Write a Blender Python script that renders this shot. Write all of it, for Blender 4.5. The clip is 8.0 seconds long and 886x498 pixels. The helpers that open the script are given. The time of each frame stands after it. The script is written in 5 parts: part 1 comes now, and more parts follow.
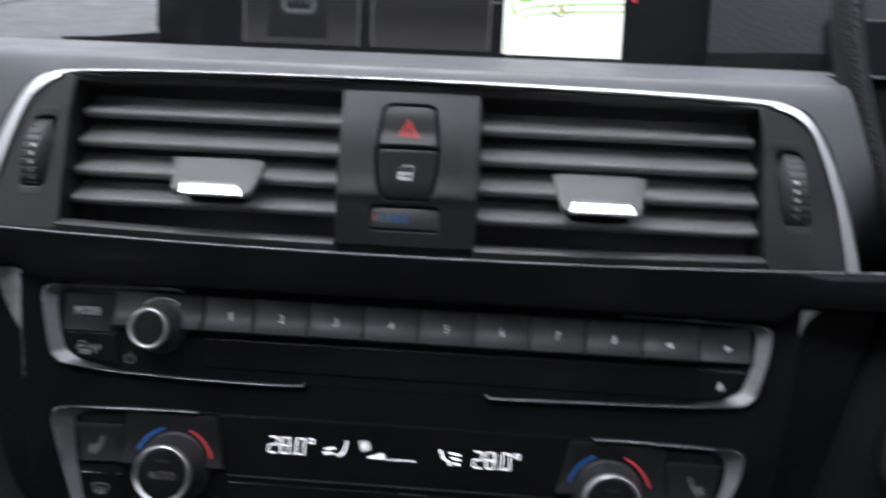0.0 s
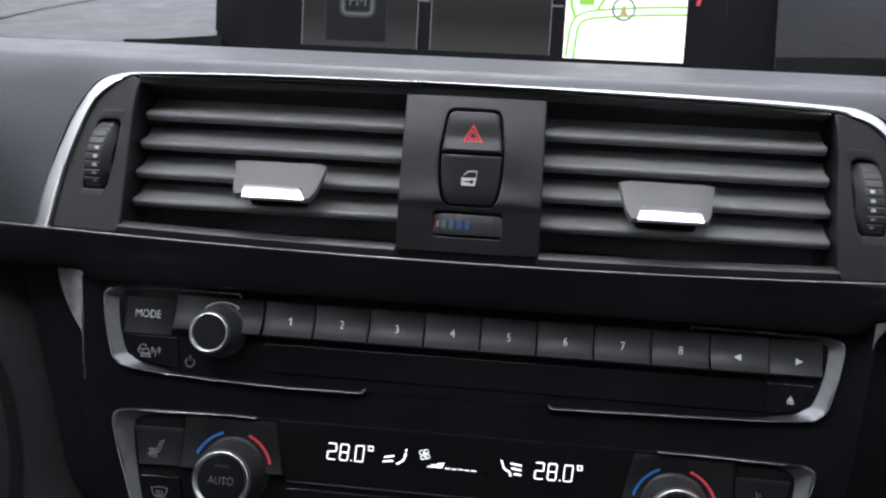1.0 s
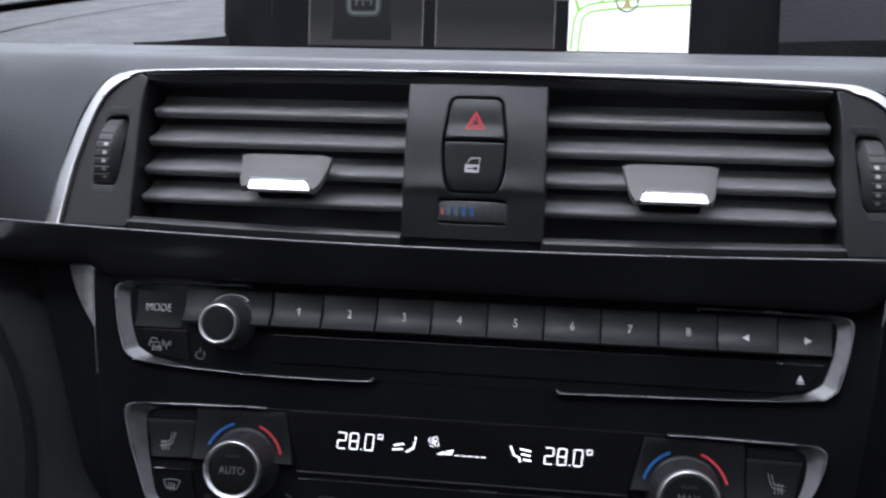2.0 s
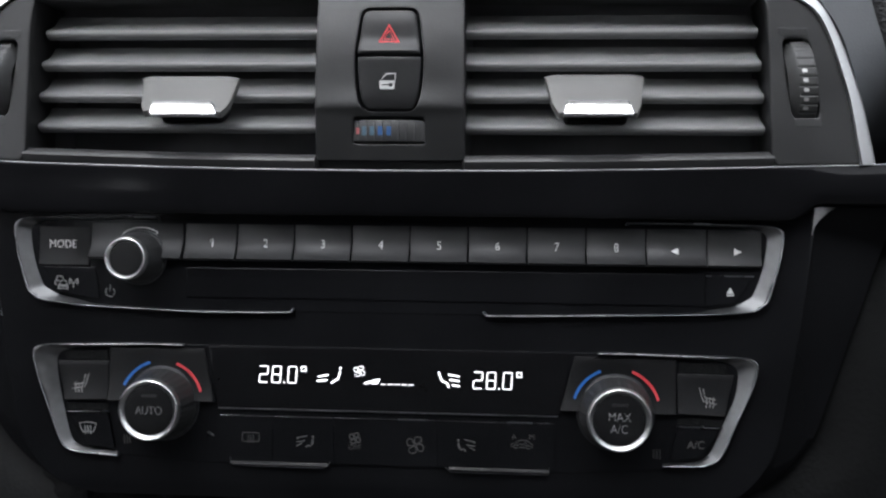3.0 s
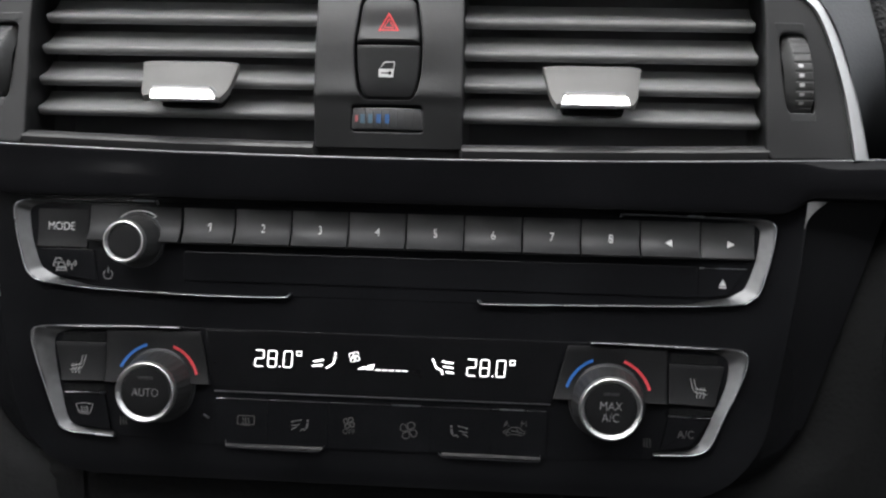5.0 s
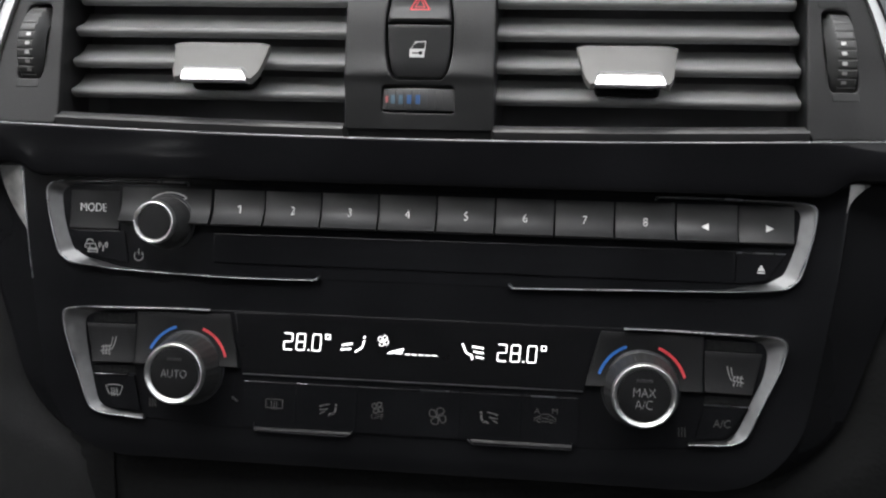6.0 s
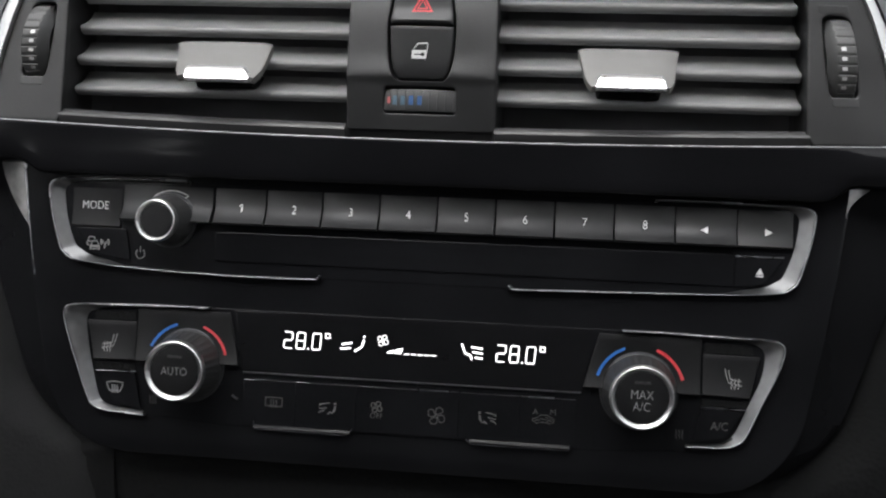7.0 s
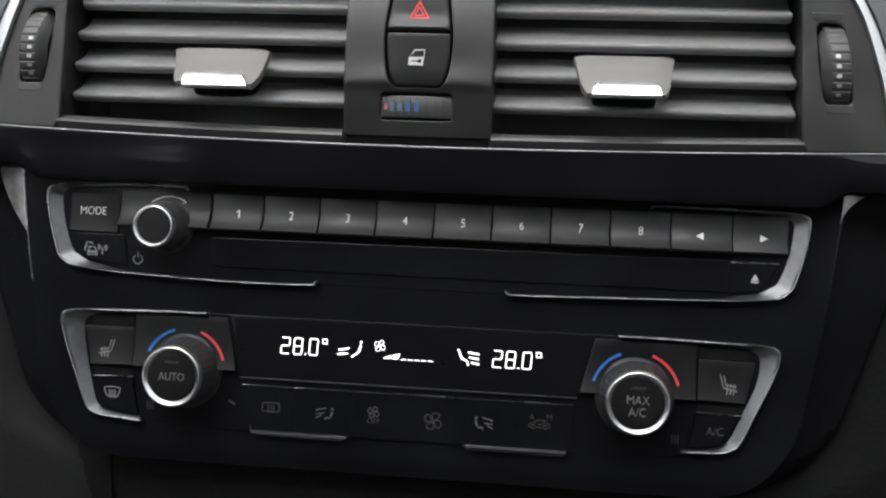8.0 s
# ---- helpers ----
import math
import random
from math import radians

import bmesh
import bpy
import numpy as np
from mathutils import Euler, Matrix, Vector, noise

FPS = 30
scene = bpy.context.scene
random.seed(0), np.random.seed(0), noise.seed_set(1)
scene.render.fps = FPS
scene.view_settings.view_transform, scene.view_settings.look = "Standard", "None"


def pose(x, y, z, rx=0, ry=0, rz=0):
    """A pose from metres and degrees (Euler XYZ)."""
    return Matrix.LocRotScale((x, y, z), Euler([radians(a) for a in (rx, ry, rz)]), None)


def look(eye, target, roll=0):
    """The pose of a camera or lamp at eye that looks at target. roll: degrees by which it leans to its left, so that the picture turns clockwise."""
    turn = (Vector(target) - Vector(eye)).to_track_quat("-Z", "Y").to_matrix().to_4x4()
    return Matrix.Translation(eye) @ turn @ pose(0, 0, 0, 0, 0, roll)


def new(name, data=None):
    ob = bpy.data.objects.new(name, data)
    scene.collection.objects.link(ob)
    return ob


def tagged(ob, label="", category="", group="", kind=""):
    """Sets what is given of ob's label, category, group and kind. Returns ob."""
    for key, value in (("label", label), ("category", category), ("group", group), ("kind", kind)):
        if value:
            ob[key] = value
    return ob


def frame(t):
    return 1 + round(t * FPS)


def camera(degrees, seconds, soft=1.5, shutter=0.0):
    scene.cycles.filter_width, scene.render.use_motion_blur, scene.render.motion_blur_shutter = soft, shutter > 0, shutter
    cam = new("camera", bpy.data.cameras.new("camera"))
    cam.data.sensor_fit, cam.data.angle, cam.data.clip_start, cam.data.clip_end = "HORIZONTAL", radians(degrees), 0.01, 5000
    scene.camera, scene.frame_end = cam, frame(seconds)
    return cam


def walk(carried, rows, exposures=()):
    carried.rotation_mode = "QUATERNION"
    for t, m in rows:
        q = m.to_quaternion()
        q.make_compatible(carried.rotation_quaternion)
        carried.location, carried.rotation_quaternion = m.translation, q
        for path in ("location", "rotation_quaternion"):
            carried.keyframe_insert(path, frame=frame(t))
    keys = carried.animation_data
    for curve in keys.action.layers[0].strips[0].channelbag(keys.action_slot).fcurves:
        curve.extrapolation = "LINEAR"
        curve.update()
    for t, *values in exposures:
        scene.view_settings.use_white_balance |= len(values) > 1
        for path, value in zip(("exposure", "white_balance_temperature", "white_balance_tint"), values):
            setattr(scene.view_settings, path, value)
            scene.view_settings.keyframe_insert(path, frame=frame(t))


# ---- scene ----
LENS = 48.8
# seconds, eye in the console's own axes (right, ahead, up), yaw, pitch, roll
PATH = [
    (0, (0.0347, -0.3248, 0.0114), 3.77, 1.52, 3.29),
    (0.2, (0.0292, -0.3255, 0.0135), 5.88, 2.04, 4.31),
    (0.5, (0.0269, -0.3222, 0.0118), 5.86, 1.64, 3.99),
    (1, (0.0256, -0.3212, 0.0126), 5.89, 1.48, 3.93),
    (1.1, (0.0225, -0.3225, 0.0140), 7.00, 2.20, 4.20),
    (1.2, (0.0205, -0.3250, 0.0160), 7.87, 2.34, 4.31),
    (2.3, (0.0372, -0.3204, -0.0014), 6.59, 2.80, 1.65),
    (2.5, (0.0386, -0.3133, 0.0048), 5.95, 0.06, 0.74),
    (2.7, (0.0396, -0.3105, 0.0001), 5.33, -0.16, 0.72),
    (2.8, (0.0398, -0.3090, 0.0001), 4.84, -0.72, 0.53),
    (3, (0.0405, -0.3072, -0.0000), 4.33, -1.41, 0.67),
    (3.5, (0.0411, -0.3080, -0.0018), 2.97, -1.60, 1.25),
    (4, (0.0399, -0.3095, 0.0003), 2.40, -1.58, 1.49),
    (4.2, (0.0374, -0.3089, 0.0018), 2.17, -1.83, 1.53),
    (5.3, (0.0439, -0.3097, -0.0002), 5.41, -2.26, 1.52),
    (5.5, (0.0457, -0.3064, -0.0054), 6.16, -1.74, 1.56),
    (6, (0.0441, -0.3052, -0.0065), 6.55, -1.96, 1.88),
    (6.5, (0.0451, -0.3073, -0.0044), 6.55, -2.18, 1.91),
    (7, (0.0445, -0.3065, -0.0061), 6.61, -1.99, 2.42),
    (7.5, (0.0444, -0.3067, -0.0062), 6.28, -1.88, 2.57),
    (8, (0.0449, -0.3076, -0.0051), 6.48, -1.82, 2.44),
]
LEAN = 22.0          # the console leans back by this much
SEAT = Vector((0.0, 0.0, 0.80))
CONSOLE = Matrix.Translation(SEAT) @ pose(0, 0, 0, -LEAN)
PANEL = CONSOLE @ pose(0, 0, 0, 90)      # x right, y up the panel, z towards the seats

cam = camera(LENS, 8.0, soft=2.2, shutter=0.5)
walk(cam, [(t, CONSOLE @ pose(*eye, 90 + pitch, 0, yaw) @ pose(0, 0, 0, 0, 0, roll)) for t, eye, yaw, pitch, roll in PATH],
     exposures=[(0, 2.27, 5980, 13), (1.2, 2.27, 5980, 13), (2.3, 2.19, 5750, 14), (2.7, 2.37, 5950, 12), (3.2, 2.59, 6200, 10), (4.2, 2.72, 6380, 10), (8, 2.75, 6420, 10)])

# ---- light: an overcast sky through the car's windows ----
world = bpy.data.worlds.new("sky")
scene.world = world
world.use_nodes = True
wn = world.node_tree.nodes
sky = wn.new("ShaderNodeTexSky")
sky.sky_type = 'NISHITA'
sky.sun_disc = False
sky.sun_elevation, sky.sun_rotation = radians(48), radians(200)
sky.air_density, sky.dust_density = 1.0, 4.0
hue = wn.new("ShaderNodeHueSaturation")
hue.inputs["Saturation"].default_value = 0.11
world.node_tree.links.new(sky.outputs[0], hue.inputs["Color"])
world.node_tree.links.new(hue.outputs[0], wn["Background"].inputs["Color"])
wn["Background"].inputs["Strength"].default_value = 0.13

sun = new("sun", bpy.data.lights.new("sun", "SUN"))
sun.data.energy, sun.data.angle, sun.data.color = 0.8, radians(25), (1.0, 0.97, 0.93)
sun.matrix_world = look((-0.5, 2, 4), (0, 0, 0))


# ---- materials ----
def material(name, color, rough=0.5, metal=0.0, grain=0.0, scale=900.0, vary=0.12, coat=0.0, spec=0.5, wear=60.0, rvary=0.08):
    m = bpy.data.materials.new(name)
    m.use_nodes = True
    n, l = m.node_tree.nodes, m.node_tree.links
    b = n["Principled BSDF"]
    b.inputs["Metallic"].default_value = metal
    b.inputs["Coat Weight"].default_value = coat
    b.inputs["Coat Roughness"].default_value = 0.04
    b.inputs["Specular IOR Level"].default_value = spec
    co = n.new("ShaderNodeTexCoord")
    big = n.new("ShaderNodeTexNoise")
    big.inputs["Scale"].default_value = wear
    big.inputs["Detail"].default_value = 5
    l.new(co.outputs["Object"], big.inputs["Vector"])
    ramp = n.new("ShaderNodeMapRange")
    ramp.inputs["From Min"].default_value, ramp.inputs["From Max"].default_value = 0.3, 0.7
    ramp.inputs["To Min"].default_value, ramp.inputs["To Max"].default_value = 1 - vary, 1 + vary
    l.new(big.outputs["Fac"], ramp.inputs["Value"])
    mix = n.new("ShaderNodeVectorMath")
    mix.operation = 'SCALE'
    mix.inputs[0].default_value = color
    l.new(ramp.outputs[0], mix.inputs["Scale"])
    l.new(mix.outputs[0], b.inputs["Base Color"])
    rr = n.new("ShaderNodeMapRange")
    rr.inputs["From Min"].default_value, rr.inputs["From Max"].default_value = 0.3, 0.7
    rr.inputs["To Min"].default_value, rr.inputs["To Max"].default_value = max(0.02, rough - rvary), min(1, rough + rvary)
    l.new(big.outputs["Fac"], rr.inputs["Value"])
    l.new(rr.outputs[0], b.inputs["Roughness"])
    if grain:
        fine = n.new("ShaderNodeTexVoronoi")
        fine.inputs["Scale"].default_value = scale
        l.new(co.outputs["Object"], fine.inputs["Vector"])
        bump = n.new("ShaderNodeBump")
        bump.inputs["Strength"].default_value = grain
        bump.inputs["Distance"].default_value = 0.0004
        l.new(fine.outputs["Distance"], bump.inputs["Height"])
        l.new(bump.outputs[0], b.inputs["Normal"])
    return m


def glow(name, color, strength):
    m = bpy.data.materials.new(name)
    m.use_nodes = True
    b = m.node_tree.nodes["Principled BSDF"]
    b.inputs["Base Color"].default_value = (0.004, 0.004, 0.004, 1)
    b.inputs["Roughness"].default_value = 0.4
    b.inputs["Specular IOR Level"].default_value = 0.15
    b.inputs["Emission Color"].default_value = (*color, 1)
    b.inputs["Emission Strength"].default_value = strength
    return m


def shaded_glow(name, stops, height, strength):
    """A lit picture whose tone runs from its foot to its top, as the tiles of the screen are drawn."""
    m = glow(name, (0, 0, 0), strength)
    n, l = m.node_tree.nodes, m.node_tree.links
    co, sep, rng, ramp = n.new("ShaderNodeTexCoord"), n.new("ShaderNodeSeparateXYZ"), n.new("ShaderNodeMapRange"), n.new("ShaderNodeValToRGB")
    rng.inputs["From Max"].default_value = height
    l.new(co.outputs["Object"], sep.inputs[0])
    l.new(sep.outputs["Y"], rng.inputs["Value"])
    l.new(rng.outputs[0], ramp.inputs["Fac"])
    while len(ramp.color_ramp.elements) < len(stops):
        ramp.color_ramp.elements.new(0.5)
    for e, (at, c) in zip(ramp.color_ramp.elements, stops):
        e.position, e.color = at, (c, c * 0.955, c * 0.9, 1)
    l.new(ramp.outputs["Color"], n["Principled BSDF"].inputs["Emission Color"])
    return m


SOFT = material("soft_dash_foam", (0.060, 0.0632, 0.0675), 0.55, grain=0.12, scale=1300, vary=0.06)
PAD = material("grained_dash_top", (0.026, 0.0267, 0.028), 0.6, grain=0.6, scale=420, vary=0.08)
PADDARK = material("grained_hood", (0.019, 0.0196, 0.0208), 0.8, grain=0.6, scale=420, vary=0.1, spec=0.06)
CLOTH = material("dark_cabin_trim", (0.10, 0.101, 0.103), 0.85, grain=0.5, scale=500)
# KNEE is a darker copy of SIDEDASH, with missing light put into the colour
KNEE = material("shade_dark_trim", (0.0046, 0.0047, 0.0048), 0.85, grain=0.5, scale=600, spec=0.15)
SIDEDASH = material("grained_lower_dash", (0.0074, 0.0075, 0.0078), 0.8, grain=0.35, scale=600, spec=0.3)
STRIPG = material("gloss_strip_black", (0.0052, 0.0052, 0.0058), 0.1, vary=0.25, wear=25, rvary=0.03, spec=0.12)
LEATHER = material("grained_leatherette", (0.0105, 0.0105, 0.0108), 0.6, spec=0.3, grain=1.0, scale=900)
PLASTIC = material("satin_black_plastic", (0.0148, 0.0148, 0.0149), 0.45, grain=0.08, scale=2200, vary=0.08)
FACE = material("satin_switch_plastic", (0.0092, 0.0093, 0.0094), 0.45, grain=0.08, scale=2200, vary=0.08)
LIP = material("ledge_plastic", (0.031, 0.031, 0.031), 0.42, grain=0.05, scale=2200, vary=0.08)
WHEELP = material("thumbwheel_plastic", (0.038, 0.038, 0.037), 0.5, vary=0.08)
SLATP = material("slat_plastic", (0.172, 0.172, 0.170), 0.5, vary=0.08)
TABP = material("tab_plastic", (0.106, 0.103, 0.097), 0.5, grain=0.06, scale=2500, vary=0.05)
# DUCT is far paler than black plastic: light inside gaps put into colour
DUCT = material("duct_lifted", (0.17, 0.17, 0.173), 0.75)
BUTTON = material("button_black", (0.0080, 0.0080, 0.0083), 0.48, grain=0.05, scale=2500, spec=0.35)
SWITCHKEY = material("switch_key_black", (0.0105, 0.0105, 0.0109), 0.46, grain=0.06, scale=2500, spec=0.4)
KEYDARK = material("dark_key", (0.0074, 0.0074, 0.0078), 0.5, spec=0.2, vary=0.1)
KNOBP = material("knob_rubber", (0.010, 0.010, 0.0105), 0.5, grain=0.1, scale=2500)
KNOBSIDE = material("knob_side", (0.022, 0.022, 0.0222), 0.45, grain=0.05, scale=2500)
CAP = material("knob_cap", (0.0052, 0.0052, 0.0055), 0.5, spec=0.2, grain=0.05, scale=2500, vary=0.2)
STRIPCH = material("mirror_chrome", (0.95, 0.95, 0.95), 0.3, metal=1.0, vary=0.02)
THINLINE = material("strip_highlight", (0.5, 0.5, 0.5), 0.5, metal=0.7)
GLOSS = material("piano_black", (0.0063, 0.0064, 0.0071), 0.12, vary=0.25, wear=25, rvary=0.06, spec=0.15)
GLASS = material("display_glass", (0.010, 0.010, 0.0107), 0.1, spec=0.3)
READOUT = material("readout_glass", (0.0058, 0.0058, 0.0063), 0.1, spec=0.2)
SILVER = material("satin_silver", (0.160, 0.160, 0.160), 0.43, metal=1.0, vary=0.12, wear=300)
CHROME = material("bright_chrome", (0.66, 0.66, 0.65), 0.34, metal=1.0, vary=0.03)
EDGE = material("polished_edge", (0.37, 0.37, 0.38), 0.25, metal=1.0, vary=0.04)
DIMEDGE = material("dull_polished_edge", (0.095, 0.095, 0.10), 0.4, metal=0.8, vary=0.3, wear=120)
PRINT = material("white_print", (0.48, 0.48, 0.47), 0.5, vary=0.05)
DIM = material("grey_print", (0.30, 0.30, 0.29), 0.5, vary=0.1)
NUMERAL = material("numeral_print", (0.52, 0.52, 0.51), 0.5, vary=0.05)
ICON = material("dull_print", (0.20, 0.20, 0.195), 0.5, vary=0.1)
DULL = material("worn_print", (0.098, 0.098, 0.094), 0.5, vary=0.1)
FAINT = material("faint_print", (0.046, 0.045, 0.043), 0.5, vary=0.1)
RED = material("red_print", (0.72, 0.045, 0.055), 0.45, vary=0.05)
SCALERED = material("red_scale_print", (0.50, 0.040, 0.050), 0.45, vary=0.12, wear=500)
DULLRED = material("worn_red_print", (0.30, 0.07, 0.07), 0.5, vary=0.2, wear=700)
DEEPBLUE = material("blue_wheel_print", (0.010, 0.060, 0.17), 0.5, vary=0.15, wear=700)
PALEBLUE = material("faded_blue_wheel_print", (0.035, 0.075, 0.105), 0.5, vary=0.2, wear=700)
# WEDGE puts window light reflected at the console edge into a grey colour
WEDGE = material("wedge_reflection", (0.23, 0.228, 0.222), 0.36, metal=0.6, vary=0.4, wear=160)
BLUE = material("blue_print", (0.022, 0.115, 0.36), 0.45, vary=0.05)
ROOF = material("roof_lining", (0.20, 0.20, 0.197), 0.9, grain=0.3, scale=500)
TARMAC = material("tarmac", (0.06, 0.06, 0.06), 0.9, grain=0.5, scale=60, wear=2)
LIT = glow("lit_segment", (1.0, 1.0, 0.98), 0.48)
MAPLIT = glow("lit_map", (1.0, 1.0, 0.93), 0.35)
MAPGREEN = glow("lit_green", (0.36, 0.80, 0.10), 0.21)
MAPORANGE = glow("lit_orange", (0.75, 0.55, 0.25), 0.17)
MAPGREY = glow("lit_grey", (0.45, 0.47, 0.42), 0.13)
TILE = shaded_glow("lit_tile", ((0.0, 0.13), (0.13, 0.085), (0.24, 0.03), (0.33, 0.035), (0.46, 0.10), (1.0, 0.12)), 0.08, 0.085)
TILEDARK = glow("lit_tile_dark", (0.012, 0.011, 0.012), 0.11)
TILELINE = glow("lit_tile_line", (0.30, 0.29, 0.27), 0.13)
TEXTLIT = glow("lit_text", (0.80, 0.78, 0.72), 0.2)
FMGLOW = glow("lit_icon", (0.35, 0.42, 0.39), 0.07)
FMHALO = glow("lit_halo", (0.20, 0.22, 0.22), 0.05)
REDLIT = glow("lit_red", (0.85, 0.08, 0.09), 0.17)


# ---- mesh helpers; all shapes in millimetres ----
def root(name, label, category, kind="", m=PANEL, group=""):
    ob = new(name)
    ob.empty_display_size = 0.02
    ob.matrix_world = m
    return tagged(ob, label, category, group, kind)


def mesh_of(name, bm, mat, sharp=38, smooth=True, unit=0.001):
    bmesh.ops.scale(bm, vec=(unit, unit, unit), verts=bm.verts)
    bmesh.ops.recalc_face_normals(bm, faces=bm.faces)
    me = bpy.data.meshes.new(name)
    bm.to_mesh(me)
    bm.free()
    me.materials.append(mat)
    if smooth:
        me.polygons.foreach_set("use_smooth", [True] * len(me.polygons))
        me.set_sharp_from_angle(angle=radians(sharp))
    return me


def part(name, bm, mat, parent, label="", sharp=38, smooth=True):
    ob = new(name, mesh_of(name, bm, mat, sharp, smooth))
    ob.parent = parent
    return tagged(ob, label)


def solid(name, bm, mat, label, category, kind="structure", m=PANEL, sharp=38, unit=0.001):
    ob = new(name, mesh_of(name, bm, mat, sharp, True, unit))
    ob.matrix_world = m
    return tagged(ob, label, category, "", kind)


def rounded(pts, r, n=5):
    """The outline with its corners rounded; r is one radius or one for each corner."""
    out, k = [], len(pts)
    for i in range(k):
        a, b, c = (Vector(pts[(i + j) % k][:2]) for j in (-1, 0, 1))
        rad = r[i] if isinstance(r, (list, tuple)) else r
        d1, d2 = (a - b), (c - b)
        cut = min(rad, d1.length * 0.49, d2.length * 0.49)
        if cut < 1e-4:
            out.append((b.x, b.y))
            continue
        p, q = b + d1.normalized() * cut, b + d2.normalized() * cut
        for j in range(n + 1):
            t = j / n
            s = p * (1 - t) ** 2 + b * 2 * t * (1 - t) + q * t * t
            out.append((s.x, s.y))
    return out


def area(pts):
    return sum(a[0] * b[1] - b[0] * a[1] for a, b in zip(pts, pts[1:] + pts[:1])) / 2


def offset(pts, d):
    """The outline moved inwards by d."""
    s = 1 if area(pts) > 0 else -1
    out, k = [], len(pts)
    for i in range(k):
        a, b, c = (Vector(pts[(i + j) % k][:2]) for j in (-1, 0, 1))
        e, f = (b - a), (c - b)
        if e.length < 1e-6:
            e = f
        if f.length < 1e-6:
            f = e
        n1, n2 = Vector((-e.y, e.x)).normalized() * s, Vector((-f.y, f.x)).normalized() * s
        n = (n1 + n2)
        n = n / max(0.5, n.length_squared / 2) if n.length > 1e-6 else n1
        p = b + n * d
        out.append((p.x, p.y))
    return out


def ring(bm, pts, w):
    return [bm.verts.new((p[0], p[1], w(p[0], p[1]) if callable(w) else w)) for p in pts]


def sew(bm, r1, r2, closed=True):
    k = len(r1)
    for i in range(k if closed else k - 1):
        j = (i + 1) % k
        bm.faces.new((r1[i], r1[j], r2[j], r2[i]))


def plate(outline, w0, w1, c=0.4, holes=(), bm=None, bend=None):
    """A plate from depth w0 to its front w1, with chamfered front edges, and holes through it."""
    bm = bm or bmesh.new()
    top = bend or (lambda x, y: 0.0)
    fronts, backs = [], []
    for i, loop in enumerate([outline, *holes]):
        s = 1 if i == 0 else -1
        rings = []
        for d, w in ((c * 1.0 + 0.15, w1), (c * 1.0, w1), (c * 0.3, w1 - c * 0.3), (0, w1 - c), (0, w0)):
            pts = offset(list(loop), d * s) if d else list(loop)
            rings.append([bm.verts.new((x, y, w + (top(x, y) if w != w0 else 0))) for x, y in pts])
        for a, b in zip(rings, rings[1:]):
            sew(bm, a, b)
        fronts.append(rings[0])
        backs.append(rings[-1])
    if holes:
        edges = [bm.edges.get((r[i], r[(i + 1) % len(r)])) for r in fronts for i in range(len(r))]
        bmesh.ops.triangle_fill(bm, edges=edges, use_beauty=True)
    else:
        bm.faces.new(fronts[0])
        bm.faces.new(backs[0])
    return bm


def loft(rows, closed_u=False, closed_v=False, cap=False, bm=None):
    """A skin over rows of points."""
    bm = bm or bmesh.new()
    rs = [[bm.verts.new(p) for p in r] for r in rows]
    for a, b in zip(rs, rs[1:]):
        sew(bm, a, b, closed_u)
    if closed_v:
        sew(bm, rs[-1], rs[0], closed_u)
    if cap:
        bm.faces.new(rs[0])
        bm.faces.new(rs[-1])
    return bm


def lathe(profile, cx, cy, n=48, bm=None, bump=None, turn=0.0):
    """A turned body about an axis that points at the seats; profile: rows of radius, height."""
    rows = []
    for r, w in profile:
        rows.append([(cx + (r + (bump(i, r, w) if bump else 0)) * math.cos(turn + 2 * math.pi * i / n),
                      cy + (r + (bump(i, r, w) if bump else 0)) * math.sin(turn + 2 * math.pi * i / n), w) for i in range(n)])
    return loft(rows, closed_u=True, bm=bm)


def stroke(lines, width, w, thick=0.06, bm=None, closed=False):
    """Printed lines: flat ribbons along polylines."""
    bm = bm or bmesh.new()
    for line in lines:
        pts = [Vector(p) for p in line]
        k = len(pts)
        left, right = [], []
        for i in range(k):
            a, c = pts[max(0, i - 1)], pts[min(k - 1, i + 1)]
            if closed:
                a, c = pts[i - 1], pts[(i + 1) % k]
            d = (c - a).normalized()
            n = Vector((-d.y, d.x)) * width / 2
            left.append(pts[i] + n)
            right.append(pts[i] - n)
        rows = []
        order = list(range(k)) + ([0] if closed else [])
        for i in order:
            l, r = left[i], right[i]
            z = w(pts[i].x, pts[i].y) if callable(w) else w
            rows.append([(l.x, l.y, z), (l.x, l.y, z + thick), (r.x, r.y, z + thick), (r.x, r.y, z)])
        loft(rows, closed_u=True, cap=not closed, bm=bm)
    return bm


def arc(cx, cy, r, a0, a1, n=16, ry=None):
    return [(cx + r * math.cos(radians(a0 + (a1 - a0) * i / n)), cy + (ry or r) * math.sin(radians(a0 + (a1 - a0) * i / n))) for i in range(n + 1)]


def shape(polys, w, thick=0.06, bm=None):
    """Printed filled shapes."""
    bm = bm or bmesh.new()
    for p in polys:
        up = (lambda x, y: w(x, y) + thick) if callable(w) else w + thick
        a, b = ring(bm, p, w), ring(bm, p, up)
        sew(bm, a, b)
        bm.faces.new(b)
        bm.faces.new(a)
    return bm


